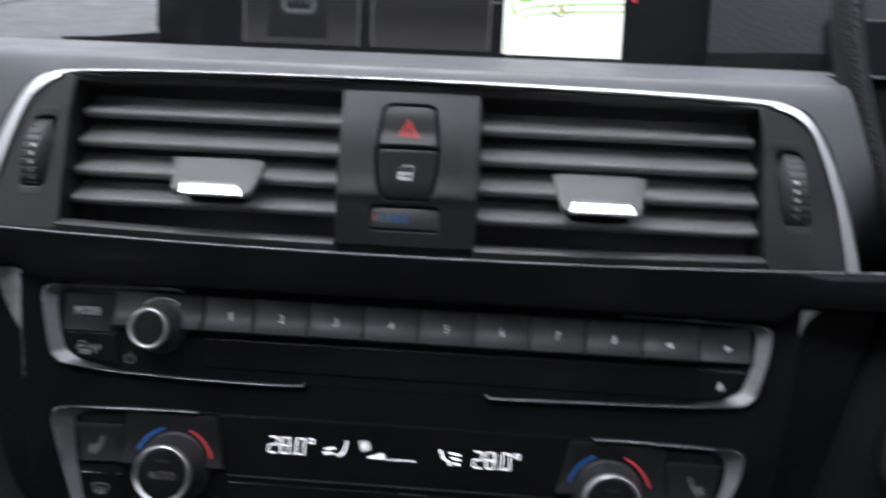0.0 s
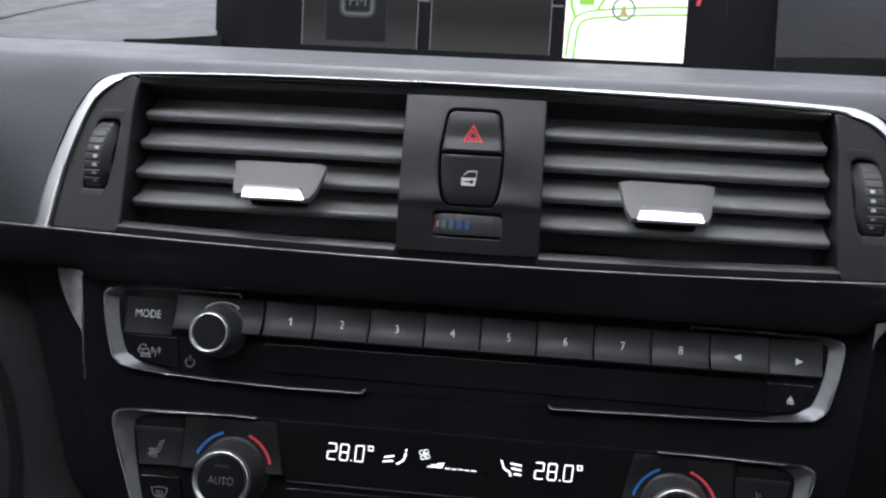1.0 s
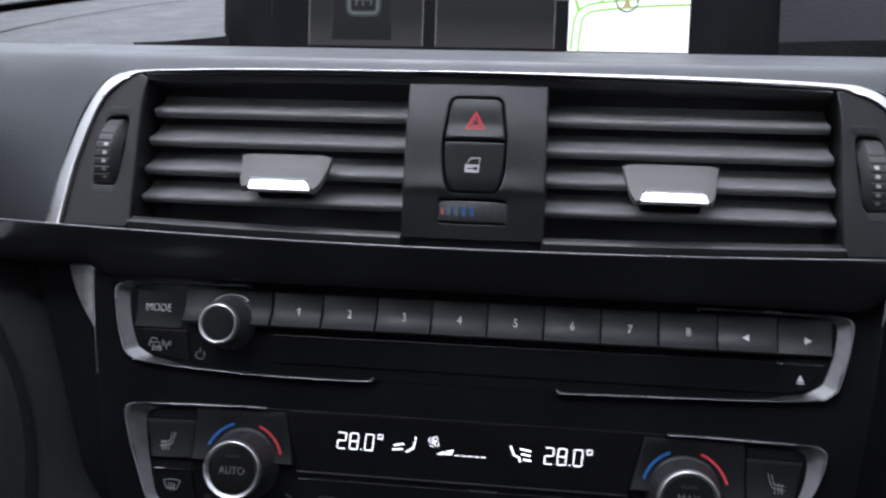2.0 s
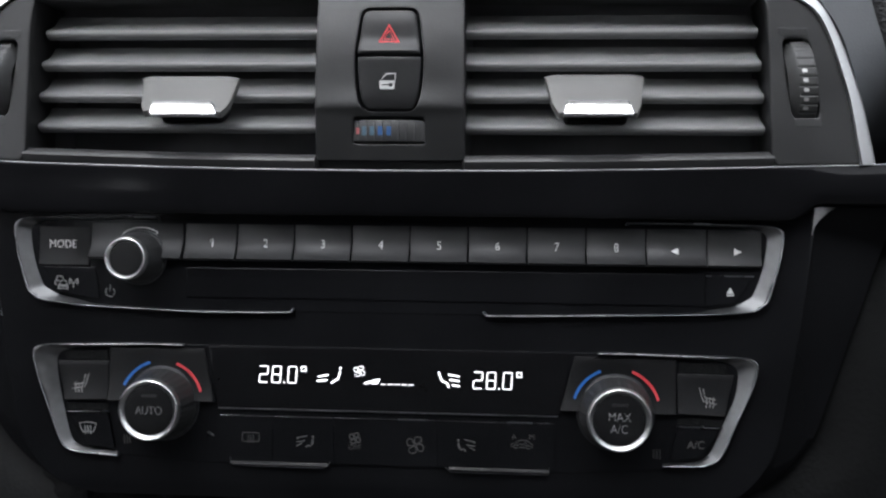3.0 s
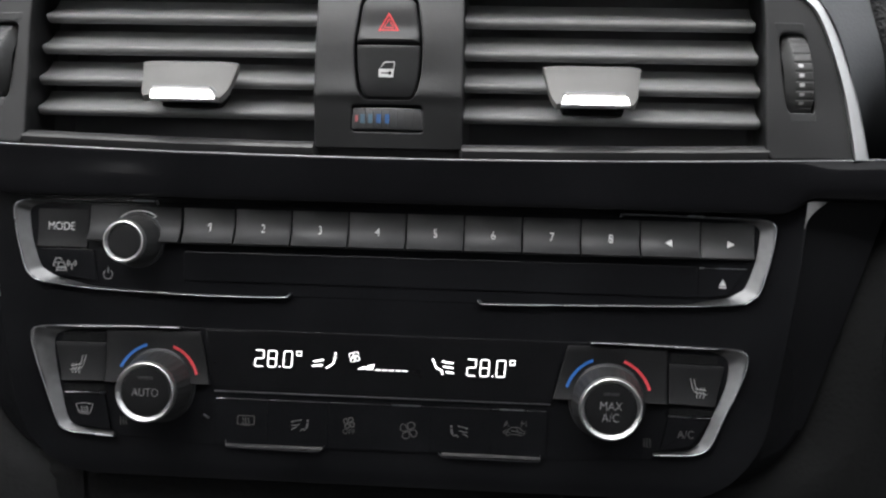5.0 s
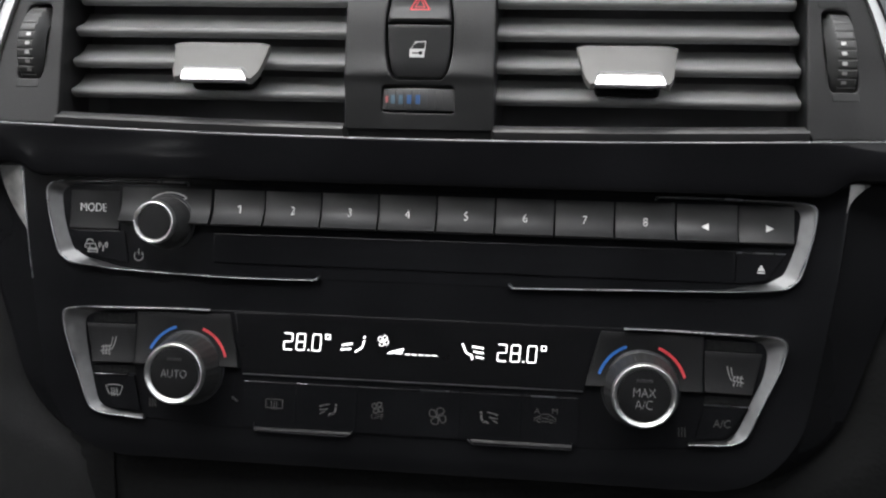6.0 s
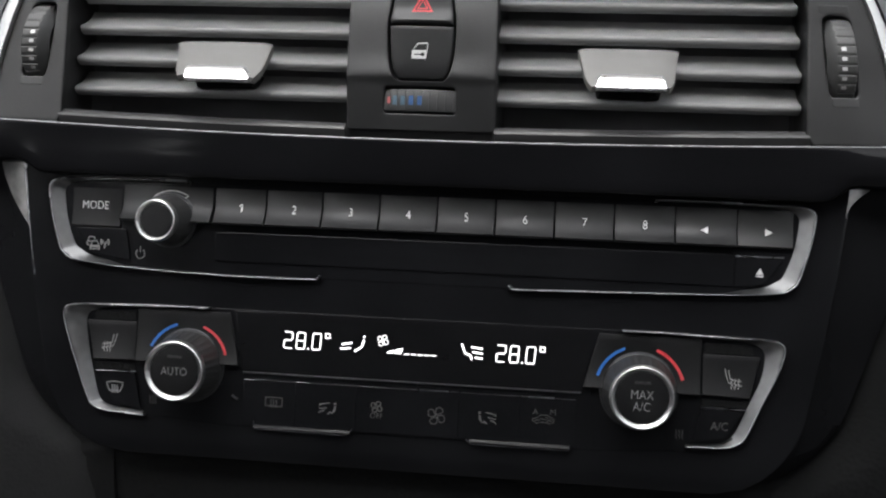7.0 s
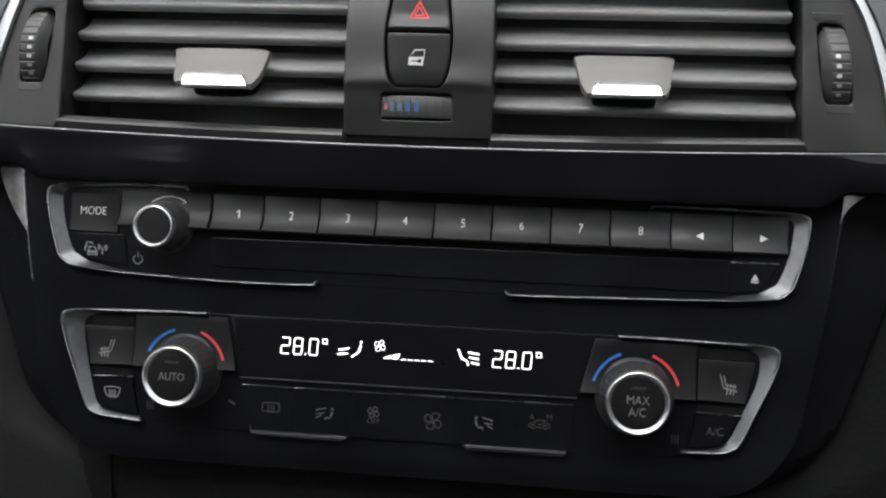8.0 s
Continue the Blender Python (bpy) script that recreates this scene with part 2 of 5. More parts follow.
def lettering(name, body, x, y, w, size, mat, parent, tilt=0.0, spread=1.0, bold=0.0, label=""):
    """Words in Blender's own font, centred on x, y; size is the height of a capital."""
    cu = bpy.data.curves.new(name, "FONT")
    cu.body, cu.size, cu.align_x, cu.align_y = body, size / 0.70, 'CENTER', 'CENTER'
    cu.extrude, cu.offset, cu.resolution_u = 0.03, bold, 3
    tmp = new("tmp", cu)
    me = bpy.data.meshes.new_from_object(tmp.evaluated_get(bpy.context.evaluated_depsgraph_get()))
    bpy.data.objects.remove(tmp)
    bpy.data.curves.remove(cu)
    me.name = name
    zs = [v.co.y for v in me.vertices]
    mid = (min(zs) + max(zs)) / 2
    me.transform(Matrix.Diagonal((0.001, 0.001, 0.001, 1)) @ Matrix.Translation((x, y, w)) @ pose(0, 0, 0, tilt)
                 @ Matrix.Diagonal((spread, 1, 1, 1)) @ Matrix.Translation((0, -mid, 0)))
    me.materials.clear()
    me.materials.append(mat)
    ob = new(name, me)
    ob.parent = parent
    return tagged(ob, label)


def mirror(pts):
    return [(-p[0], *p[1:]) for p in pts][::-1]


def spline(pts, n=6):
    out, k = [], len(pts)
    for i in range(k - 1):
        p = [Vector(pts[max(0, min(k - 1, i + j))]) for j in (-1, 0, 1, 2)]
        for j in range(n):
            t = j / n
            out.append(tuple(0.5 * (2 * p[1] + (p[2] - p[0]) * t + (2 * p[0] - 5 * p[1] + 4 * p[2] - p[3]) * t * t + (3 * p[1] - p[0] - 3 * p[2] + p[3]) * t ** 3)))
    return out + [tuple(pts[-1])]


# ---- the dashboard ----
PROFILE = [(16, 3.5), (30, 4.6), (50, 5.2), (66, 4.7), (73, 4.1), (77, 3.2), (79.2, 2.1), (80.4, 0.2), (81.3, -3.0), (83.4, -9.5), (86.6, -19), (90.4, -30), (93.2, -38), (94.4, -43), (93.5, -48), (88, -54), (80, -58)]
LENGTHS = [0.0]
for (va, wa), (vb, wb) in zip(PROFILE, PROFILE[1:]):
    LENGTHS.append(LENGTHS[-1] + math.hypot(vb - va, wb - wa))


def smooth_profile(s):
    """Height and depth of the dash face at the length s along its section."""
    i = max(0, min(len(LENGTHS) - 2, sum(1 for q in LENGTHS if q <= s) - 1))
    t = max(0, min(1, (s - LENGTHS[i]) / (LENGTHS[i + 1] - LENGTHS[i])))
    p = [Vector(PROFILE[max(0, min(len(PROFILE) - 1, i + j))]) for j in (-1, 0, 1, 2)]
    q = 0.5 * (2 * p[1] + (p[2] - p[0]) * t + (2 * p[0] - 5 * p[1] + 4 * p[2] - p[3]) * t * t + (3 * p[1] - p[0] - 3 * p[2] + p[3]) * t ** 3)
    return q.x, q.y


TRIM_OUT = [(-147.5, 19.5), (-144.1, 34.8), (-140.6, 46.0), (-137.0, 55.6), (-134.0, 61.8), (-131.4, 66.2), (-127.6, 70.2), (-122.6, 72.5), (-114.5, 73.7), (-83, 74.75), (-40, 75.2), (0, 75.3)]
TRIM_IN = [(-141.3, 19.5), (-137.9, 37.0), (-135.0, 47.1), (-131.7, 56.5), (-128.7, 62.8), (-125.6, 66.5), (-121.2, 69.4), (-117.1, 70.5), (-112.0, 71.5), (-83, 72.95), (-40, 73.85), (0, 74.0)]


T_OUT = spline(TRIM_OUT)
T_OUT += mirror(T_OUT[:-1])
# the leg on the driver's side is the slimmer one
TRIM_SLIM = [(x - 1.4 * max(0.0, min(1.0, (-112 - x) / 14)), y) for x, y in TRIM_IN]
T_IN = spline(TRIM_IN)
T_IN += mirror(spline(TRIM_SLIM)[:-1])

END = LENGTHS[-1]
RIM = spline([(138.0, 112), (138.6, 98), (141.0, 82), (144.3, 67.6), (147.1, 57.5), (150.9, 48.5), (154.6, 38.5), (160, 29.8), (168, 20), (184, 6), (208, -6)], 8)


def rim_edge(v):
    """How far right the fascia reaches at a height: under the instrument hood's rim."""
    return next((u for u, h in RIM if h <= v), 208) + 4.0


bm = bmesh.new()
rows = []
for (u, v) in T_OUT:
    s = v - 16
    a = abs(u)
    sign = -1 if u < 0 else 1
    if a > 134.0:
        far = (sign * 720, s)
    elif a > 118.5:
        far = (sign * (720 - (134.0 - a) / 15.5 * 560), 44 + (134.0 - a) / 15.5 * (END - 44))
    else:
        far = (u * 160 / 118.5, END)
    line = []
    for j in range(41):
        t = j / 40
        t = t ** (1 + 0.6 * max(0, min(1, (a - 114) / 14)))
        uu, ss = u + (far[0] - u) * t, s + (far[1] - s) * t
        h, d = smooth_profile(ss)
        uu = min(uu, rim_edge(h)) if h < 92 else uu
        d -= 0.00003 * max(0, abs(uu) - 150) ** 2 + (0.011 if uu < 0 else 0.02) * max(0, 60 - h) ** 2 * min(1, max(0, abs(uu) - 137) / (45 if uu < 0 else 16))
        line.append((uu, h, d))
    gap = 0.5 * max(0.0, min(1.0, (a - 112) / 16)) * sign
    line[0] = (line[0][0] + gap, line[0][1], line[0][2])
    line.insert(0, (line[0][0], line[0][1], line[0][2] - 5))
    rows.append(line)
loft(rows, bm=bm)
solid("dashboard", bm, SOFT, "dark grey soft-touch dashboard fascia round the centre vents", "dashboard", sharp=60)

# the grained upper pads on both sides of the screen
def pad(name, u0, u1, section, label, seam=None, lift=None, mat=None):
    """section: height and depth from front to back; seam: where a stitched groove runs across at each depth."""
    line0 = spline(section, 10)
    shares = [i / 60 for i in range(61)]
    if seam:
        shares = sorted(shares + [0.80 + 0.195 * i / 160 for i in range(160)])
    rows = []
    for q in shares:
        line = []
        for h, w in line0:
            end = u1(w) if callable(u1) else u1
            u = u0 + (end - u0) * q
            if seam and -w > 62:
                d = u - seam(-w)
                h += 0.9 * math.exp(-((d - 4.4) / 2.2) ** 2) - 3.4 * math.exp(-(d / 2.2) ** 2) + 0.5 * math.exp(-((d + 4.4) / 2.2) ** 2) - 0.05 * max(0, min(30, -d - 3))
            line.append((u, h + (lift(u) if lift else 0), w))
        rows.append(line)
    return solid(name, loft(rows), mat or PAD, label, "dashboard", sharp=60)


TOP = [(80, -54), (92, -54.5), (97.0, -57), (99.5, -61), (108, -82), (121, -112), (137, -150), (158, -200), (182, -260), (206, -330), (222, -400), (226, -460), (214, -520)]
def dash_seam(d):
    """The seam bends towards the middle as it runs back."""
    return -228.5 + 0.0014 * max(0, d - 70) ** 2


pad("dash_top_passenger", -720, lambda w: -109 + max(-12.2, (w + 54) * 0.38), TOP, "grained dark grey dash top with a stitched seam", lambda d: dash_seam(d),
    lambda u: 3.0 * max(0, min(1, (u + 160) / 48)) ** 1.5)
rows = []
for h, w in spline(TOP, 4)[14:]:
    u = dash_seam(-w)
    rows.append([(u + 2.0 * math.cos(q), h - 0.6 + 1.0 * math.sin(q), w) for q in [k * math.pi / 4 for k in range(8)]])
solid("trim_seam", loft(rows, closed_u=True, cap=True), KNEE, "dark stitched seam thread across the dash top", "trim", sharp=70)
rows = []
for u, h, w in spline([(-330, 133.5, -142), (-293.7, 140.2, -157.6), (-281.6, 154.6, -191.7), (-273.2, 169.0, -226.6), (-262, 183, -262)], 6):
    rows.append([(u + 7.0 * math.cos(q), h + 0.6 + 1.6 * math.sin(q), w + 4.0 * math.cos(q)) for q in [k * math.pi / 4 for k in range(8)]])
solid("trim_defroster", loft(rows, closed_u=True, cap=True), KNEE, "dark defroster outlet at the foot of the windscreen", "trim", sharp=70)
pad("dash_top_middle", -120.7, 113.2, [(78, -56), (86, -60), (90, -70), (92, -84), (110, -140), (160, -300), (190, -420), (180, -520)], "grained dark grey dash top behind the screen")
pad("dash_top_driver", 720, lambda w: 107 + min(6.8, (-54 - w) * 0.22), [(80, -54), (92, -55), (101, -58), (120, -66), (133, -73), (137.5, -78), (140, -88), (148, -110), (176, -180), (210, -270), (236, -380), (230, -520)], "grained dark grey dash top beside the instruments", mat=PADDARK)
# thin black plates paint the shade in the gaps below the dash tops
solid("trim_gap_shade", plate([(-148, 98.2), (-144, 92.0), (-107.0, 92.0), (-107.0, 101.6), (-120, 100.2), (-134, 98.9)], -54.0, -53.4, 0.1), KNEE, "black plate painting the shade in the gap under the dash top edge", "trim")
solid("trim_gap_shade", plate([(107.2, 92.0), (200, 92.0), (200, 103.6), (160, 104.2), (130, 103.4), (107.2, 102.4)], -54.0, -53.4, 0.1), KNEE, "black plate painting the shade in the gap under the dash top edge", "trim")

# ---- gloss strip across the dash and the gloss console face ----
def strip_top(u):
    return 16.6 + 2.4 * (u / 134.0) ** 2 if abs(u) < 180 else 16.6 + 4.3 + (abs(u) - 180) * 0.02


def end_bevel(u):
    """The strip's upper edge falls back towards the driver's end."""
    return 1.7 * max(0.0, min(1.0, (abs(u) - (116.0 if u > 0 else 160.0)) / 22.0))


def gloss_strip(u0, u1):
    rows = []
    n = 370
    for i in range(n + 1):
        u = u0 + (u1 - u0) * i / n
        t = strip_top(u)
        k = max(0.0, min(1.0, (131.0 - abs(u)) / 7))
        up = 1.0 if u > 0 else 0.0
        foot = [((a * (1 - k) + p * k), (w * (1 - k) + q * k)) for (a, w), (p, q) in zip(((11, 7.0), (8.6 + up, 6.4), (7 + up, 5.6), (6.2 + up, 4.6), (5.8 + up, 2.5), (5.8 + up, -30)), ((11, 6.95), (6.6, 6.75), (3.8, 6.4), (2.7, 5.9), (2.3, 5.0), (2.2, -30)))]
        c = end_bevel(u)
        rows.append([(u, t - 0.5, 1.0), (u, t + 0.1, 5.5 - c), (u, t + 0.1, 7.0 - c), (u, t - 0.05, 7.15 - c), (u, t - 0.8, 7.15 - c * 0.8), (u, t - 2.4 - c * 0.6, 6.95)] + [(u, a, w) for a, w in foot] + [(u, t - 0.5, -30)])
    return loft(rows, closed_u=True, cap=True)


solid("trim_strip", gloss_strip(-720, 205), STRIPG, "glossy black trim strip across the dashboard", "trim", sharp=50)
# a pale bead stands in for the highlight on the strip's upper edge
rows = []
for i in range(371):
    u = -720 + 925 * i / 370
    t = strip_top(u)
    rows.append([(u, t + 0.08 + 0.14 * math.sin(q), 7.1 - end_bevel(u) + 0.16 * math.cos(q)) for q in [k * math.pi / 4 for k in range(8)]])
solid("trim_strip_highlight", loft(rows, closed_u=True, cap=True), THINLINE, "thin metal bead painting the highlight along the gloss strip", "trim", sharp=70)


def half_width(v):
    k = min(1.0, max(0.0, (-64 - v) / 25))
    return 131.6 - (6 - v) * 0.09 - 0.0007 * (6 - v) ** 2 - 22 * (1 - math.sqrt(1 - k * k))


rows = []
for i in range(49):
    v = 8 - i * 2.02
    a = half_width(v)
    line = []
    side = [(0, 0), (0.3, -0.05), (0.55, -0.2), (0.75, -0.45), (0.9, -0.85), (1.0, -1.5), (1.0, -7), (1.0, -20), (1.0, -60)]
    low = -0.03 * max(0, -v - 82) ** 2
    for du, w in reversed(side):
        line.append((-a - du, v, w + low))
    for q in (0.7, 2.0, 5.0):
        line.append((-a + q, v, low))
    for k in range(1, 12):
        line.append((-a + 2 * a * k / 12, v, low))
    for q in (5.0, 2.0, 0.7):
        line.append((a - q, v, low))
    for du, w in side:
        line.append((a + du, v, w + low))
    rows.append(line)
for v, w in ((-89.6, -5), (-90.0, -12), (-90.0, -40)):
    rows.append([(x * 0.98, v, min(w, z)) for x, _, z in rows[-1]])
# openings are not needed behind the two control panels, which sit in front of this face
solid("console_face", loft(rows), GLOSS, "glossy black centre console face round the radio", "trim", sharp=50)

def cheek_edge(v):
    """How far out the dark side of the console reaches; its lower corner is rounded."""
    b = 158.5 - max(0, 3 - v) * 0.33
    k = min(1.0, max(0.0, (-62 - v) / 28))
    return b - 27 * (1 - math.sqrt(1 - k * k))


# dark cheeks beside the console face
for s_ in (-1, 1):
    rows = []
    for i in range(49):
        v = 7 - i * 2
        a, b = half_width(v) + 0.6, cheek_edge(v) + 1.5
        rows.append([(s_ * (a + (b - a) * q), v, -5.0 - 8.0 * q ** 0.8 - (8 if q == 1 else 0)) for q in (0, 0.2, 0.4, 0.6, 0.8, 0.97, 1.0)])
    solid("trim_cheek", loft(rows), GLOSS, "black cheek beside the console face", "trim", sharp=60)


# the lower dash on the passenger's side and the driver's knee panel
def lower_depth(u, v):
    """Depth of the lower dash: it swells below the strip, rolls back beside the console and falls away further down."""
    t = (7 - v) / 288
    w = -9 - 6 * t - 40 * t * t + 5 * math.sin(min(1, (7 - v) / 60) * math.pi / 2) - 0.00003 * (abs(u) - 140) ** 2
    return w - 11 * max(0.0, 1 - (abs(u) - cheek_edge(v)) / 26) ** 2.2


def lower(s, label, name, mat):
    rows = []
    for i in range(61):
        q = (i / 60) ** 2.2
        line = []
        for j in range(49):
            v = 7 - j * 6
            a = cheek_edge(max(v, -89.9)) - 1
            u = a + (720 - a) * q
            line.append((s * u, v, lower_depth(u, max(v, -281))))
        rows.append(line)
    return solid(name, loft(rows), mat, label, "dashboard", sharp=60)


lower(-1, "dark grey grained lower dashboard on the passenger side", "lower_dash_passenger", SIDEDASH)
lower(1, "dark grey grained knee panel beside the console", "lower_dash_driver", KNEE)


def ribbon(line, width, rise, name, label):
    """A dark raised bead, in place of a gap, along a line on the passenger's lower dash."""
    pts = spline(line, 8)
    rows = []
    for i, (u, v) in enumerate(pts):
        d = (Vector(pts[min(len(pts) - 1, i + 1)]) - Vector(pts[max(0, i - 1)])).normalized()
        n = Vector((-d.y, d.x))
        w = lower_depth(u, v)
        rows.append([(u + n.x * width * math.cos(q), v + n.y * width * math.cos(q), w + rise * math.sin(q)) for q in [k * math.pi / 4 for k in range(8)]])
    return solid(name, loft(rows, closed_u=True, cap=True), KNEE, label, "trim", sharp=70)


ribbon([(-262, 4), (-225, 4), (-200, 1.5), (-188, -2.5), (-177, -10), (-169, -22), (-161, -38), (-156, -56), (-153.5, -80), (-152.5, -130)], 2.6, 0.4, "trim_lid_gap", "black bead standing for the gap round the glovebox lid")
# the storage lid under the climate controls
rows = []
for i in range(41):
    u = -150 + 300 * i / 40
    line = []
    for v, w in spline([(-80, -24), (-86, -13), (-90.5, -11.6), (-94, -10.4), (-104, -11.2), (-124, -14.5), (-150, -22), (-200, -46)], 5):
        line.append((u, v, w - 0.0002 * u * u))
    rows.append(line)
solid("lower_console", loft(rows), KNEE, "dark grained storage lid under the climate controls", "dashboard", sharp=60)
solid("trim_joint", plate([(-104.2, -90.6), (-103.4, -90.6), (-101.6, -125), (-102.4, -125)], -20, -11.6, 0.1), KNEE, "thin joint beside the storage lid", "trim")

# ---- the centre air vents ----
vent = root("centre_air_vent", "dark grey centre air vents with a bright chrome surround", "air vent")

# chrome surround: a bead between its outer and inner outline
LEG = ((0, -14), (0, 5.0), (0.04, 5.3), (0.15, 5.55), (0.4, 5.98), (0.55, 6.22), (0.62, 6.34), (0.8, 6.62), (0.95, 6.85), (1, 6.6), (1, 2))
BROW = ((0, -14), (0, 5.0), (0.03, 5.35), (0.07, 5.55), (0.12, 5.68), (0.17, 5.74), (0.21, 5.74), (0.24, 5.6), (0.27, 5.2), (0.29, 4.6), (0.29, 2))
def leg_share(u):
    """0 along the top of the surround, 1 down its legs."""
    k = max(0, min(1, (abs(u) - 110) / 24))
    return k * k * (3 - 2 * k)


def brow_width(u):
    """The top of the surround is broader towards the driver."""
    k = max(0, min(1, (u + 10) / 70))
    return 1 + 2.0 * k * k * (3 - 2 * k)


rows = []
for (a, b) in zip(T_OUT, T_IN):
    A, B = Vector(a), Vector(b)
    k = leg_share(a[0])
    line = []
    for (t0, w0), (t1, w1) in zip(BROW, LEG):
        p = A.lerp(B, t0 * brow_width(a[0]) + (t1 - t0 * brow_width(a[0])) * k)
        line.append((p.x, p.y, w0 + (w1 - w0) * k))
    rows.append(line)
part("chrome_trim", loft(rows, closed_u=True, cap=True), CHROME, vent, "bright chrome surround strip", sharp=60)

WHEEL_SLOT = [(-119.0, 57.6), (-127.2, 57.2), (-131.0, 33.0), (-122.8, 33.0)]


def cheek(flip):
    """The side plate beside an opening, with the slot of the thumbwheel."""
    outer, inner = (mirror(T_OUT), mirror(T_IN)) if flip else (T_OUT, T_IN)
    k = [i for i, p in enumerate(inner) if p[0] < -114.0]
    edge = [tuple(Vector(outer[i]).lerp(Vector(inner[i]), (0.93 if flip else 0.32) + (0.03 if flip else 0.64) * leg_share(outer[i][0]))) for i in k]
    outline = [*edge, (-113.4, 71.0), (-114.4, 66), (-115.1, 60), (-115.9, 42), (-116.7, 21.6), (-118.5, 19.0)]
    slot = rounded(WHEEL_SLOT, 2.8)
    if flip:
        outline, slot = mirror(outline), mirror(slot)
    return plate(outline, 2.4, 5.3, 0.6, [slot])


part("side_plate", cheek(False), PLASTIC, vent)
part("side_plate", cheek(True), PLASTIC, vent)
for s_ in (-1, 1):
    rows = [[(s_ * (x + 0.5), y, 4.6), (s_ * (x + 0.62), y, 3.8), (s_ * (x + 0.7), y, 2.6), (s_ * (x + 1.6), y, -18)] for x, y in spline([(113.4, 71.6), (114.4, 66), (115.1, 60), (115.9, 42), (116.7, 21.2)], 4)]
    part("plate_return", loft(rows), PLASTIC, vent, "black inner return of the side plate", sharp=60)
# top rail under the chrome
rail = []
for (a, b) in zip(T_OUT, T_IN):
    if abs(b[0]) < 114:
        x, y = Vector(a).lerp(Vector(b), 0.09 + 0.29 * brow_width(a[0]))
        low = 70.4 + 1.2 * (1 - (x / 114) ** 2)
        out = max(0, min(1, (abs(x) - 102) / 11)) ** 2
        rail.append([(x, y, -12), (x, y, 3.6 + 1.6 * out), (x, y - 0.35, 4.3 + 1.5 * out), (x, y - 0.6, 4.4 + 1.45 * out), (x, y - 0.8, 4.1 + 1.75 * out), (x, y - 0.95, 2.4 + 3.4 * out), (x, low, 0.8 + 4.8 * out), (x, low, -12)])
part("top_rail", loft(rail, closed_u=True, cap=True), LIP, vent, "satin black rail under the chrome", sharp=40)
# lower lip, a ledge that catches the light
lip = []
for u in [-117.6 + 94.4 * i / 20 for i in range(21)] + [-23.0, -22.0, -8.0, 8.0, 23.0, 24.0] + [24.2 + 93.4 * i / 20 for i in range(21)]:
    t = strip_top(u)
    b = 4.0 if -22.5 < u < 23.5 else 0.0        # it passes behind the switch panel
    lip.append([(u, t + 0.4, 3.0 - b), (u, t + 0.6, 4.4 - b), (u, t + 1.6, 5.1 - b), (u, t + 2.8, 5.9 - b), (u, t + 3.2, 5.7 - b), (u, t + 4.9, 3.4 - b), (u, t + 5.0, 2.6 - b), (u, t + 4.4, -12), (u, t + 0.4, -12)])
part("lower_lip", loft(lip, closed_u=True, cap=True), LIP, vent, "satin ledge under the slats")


def duct(flip):
    """The dark box behind an opening."""
    bm = bmesh.new()
    s = -1 if flip else 1
    a = [(s * x, y, 2.6) for x, y in ((-116.4, 72.6), (-21.5, 73.0), (-21.5, 20.6), (-119.6, 21.0))]
    b = [(s * x, y, -42.0) for x, y in ((-121, 72.0), (-24, 72.0), (-24, 24), (-122, 24))]
    ra, rb = [bm.verts.new(p) for p in a], [bm.verts.new(p) for p in b]
    sew(bm, ra, rb)
    bm.faces.new(rb)
    return bm


part("duct", duct(False), DUCT, vent, "air duct, its black paled for light in the gaps")
part("duct", duct(True), DUCT, vent, "air duct, its black paled for light in the gaps")

SLAT_V = ((62.8, 114.0), (52.6, 115.3), (42.4, 116.2), (32.5, 116.6))


def slat(u0, u1, v):
    """One horizontal blade: a hollow top that rises into the duct, a soft ridge, and a nose that turns under."""
    sec = [(-3.15, -5.8), (-3.1, -4.9), (-2.85, -4.05), (-2.45, -3.35), (-1.95, -2.85), (-1.4, -2.6), (-0.95, -2.65), (-0.6, -2.95), (-0.2, -3.7), (0.25, -4.9), (0.8, -6.2), (1.5, -7.6), (2.4, -9.0), (3.4, -10.2), (4.6, -11.3), (5.6, -12.0),
           (5.6, -13.6), (3.4, -13.0), (1.0, -11.4), (-1.2, -9.4), (-2.6, -7.4)]
    rows = []
    for u, k in ((u0, 0.25), (u0 + 0.25, 0.08), (u0 + 0.7, 0.0), (u1 - 0.7, 0.0), (u1 - 0.25, 0.08), (u1, 0.25)):
        rows.append([(u, v - 0.35 + y - (y - 1.2) * 0.1 * k, z - k) for y, z in sec])
    return loft(rows, closed_u=True, cap=True)


for v, outer in SLAT_V:
    part("slat", slat(-outer, -22.8, v), SLATP, vent)
    part("slat", slat(23.0, outer, v), SLATP, vent)


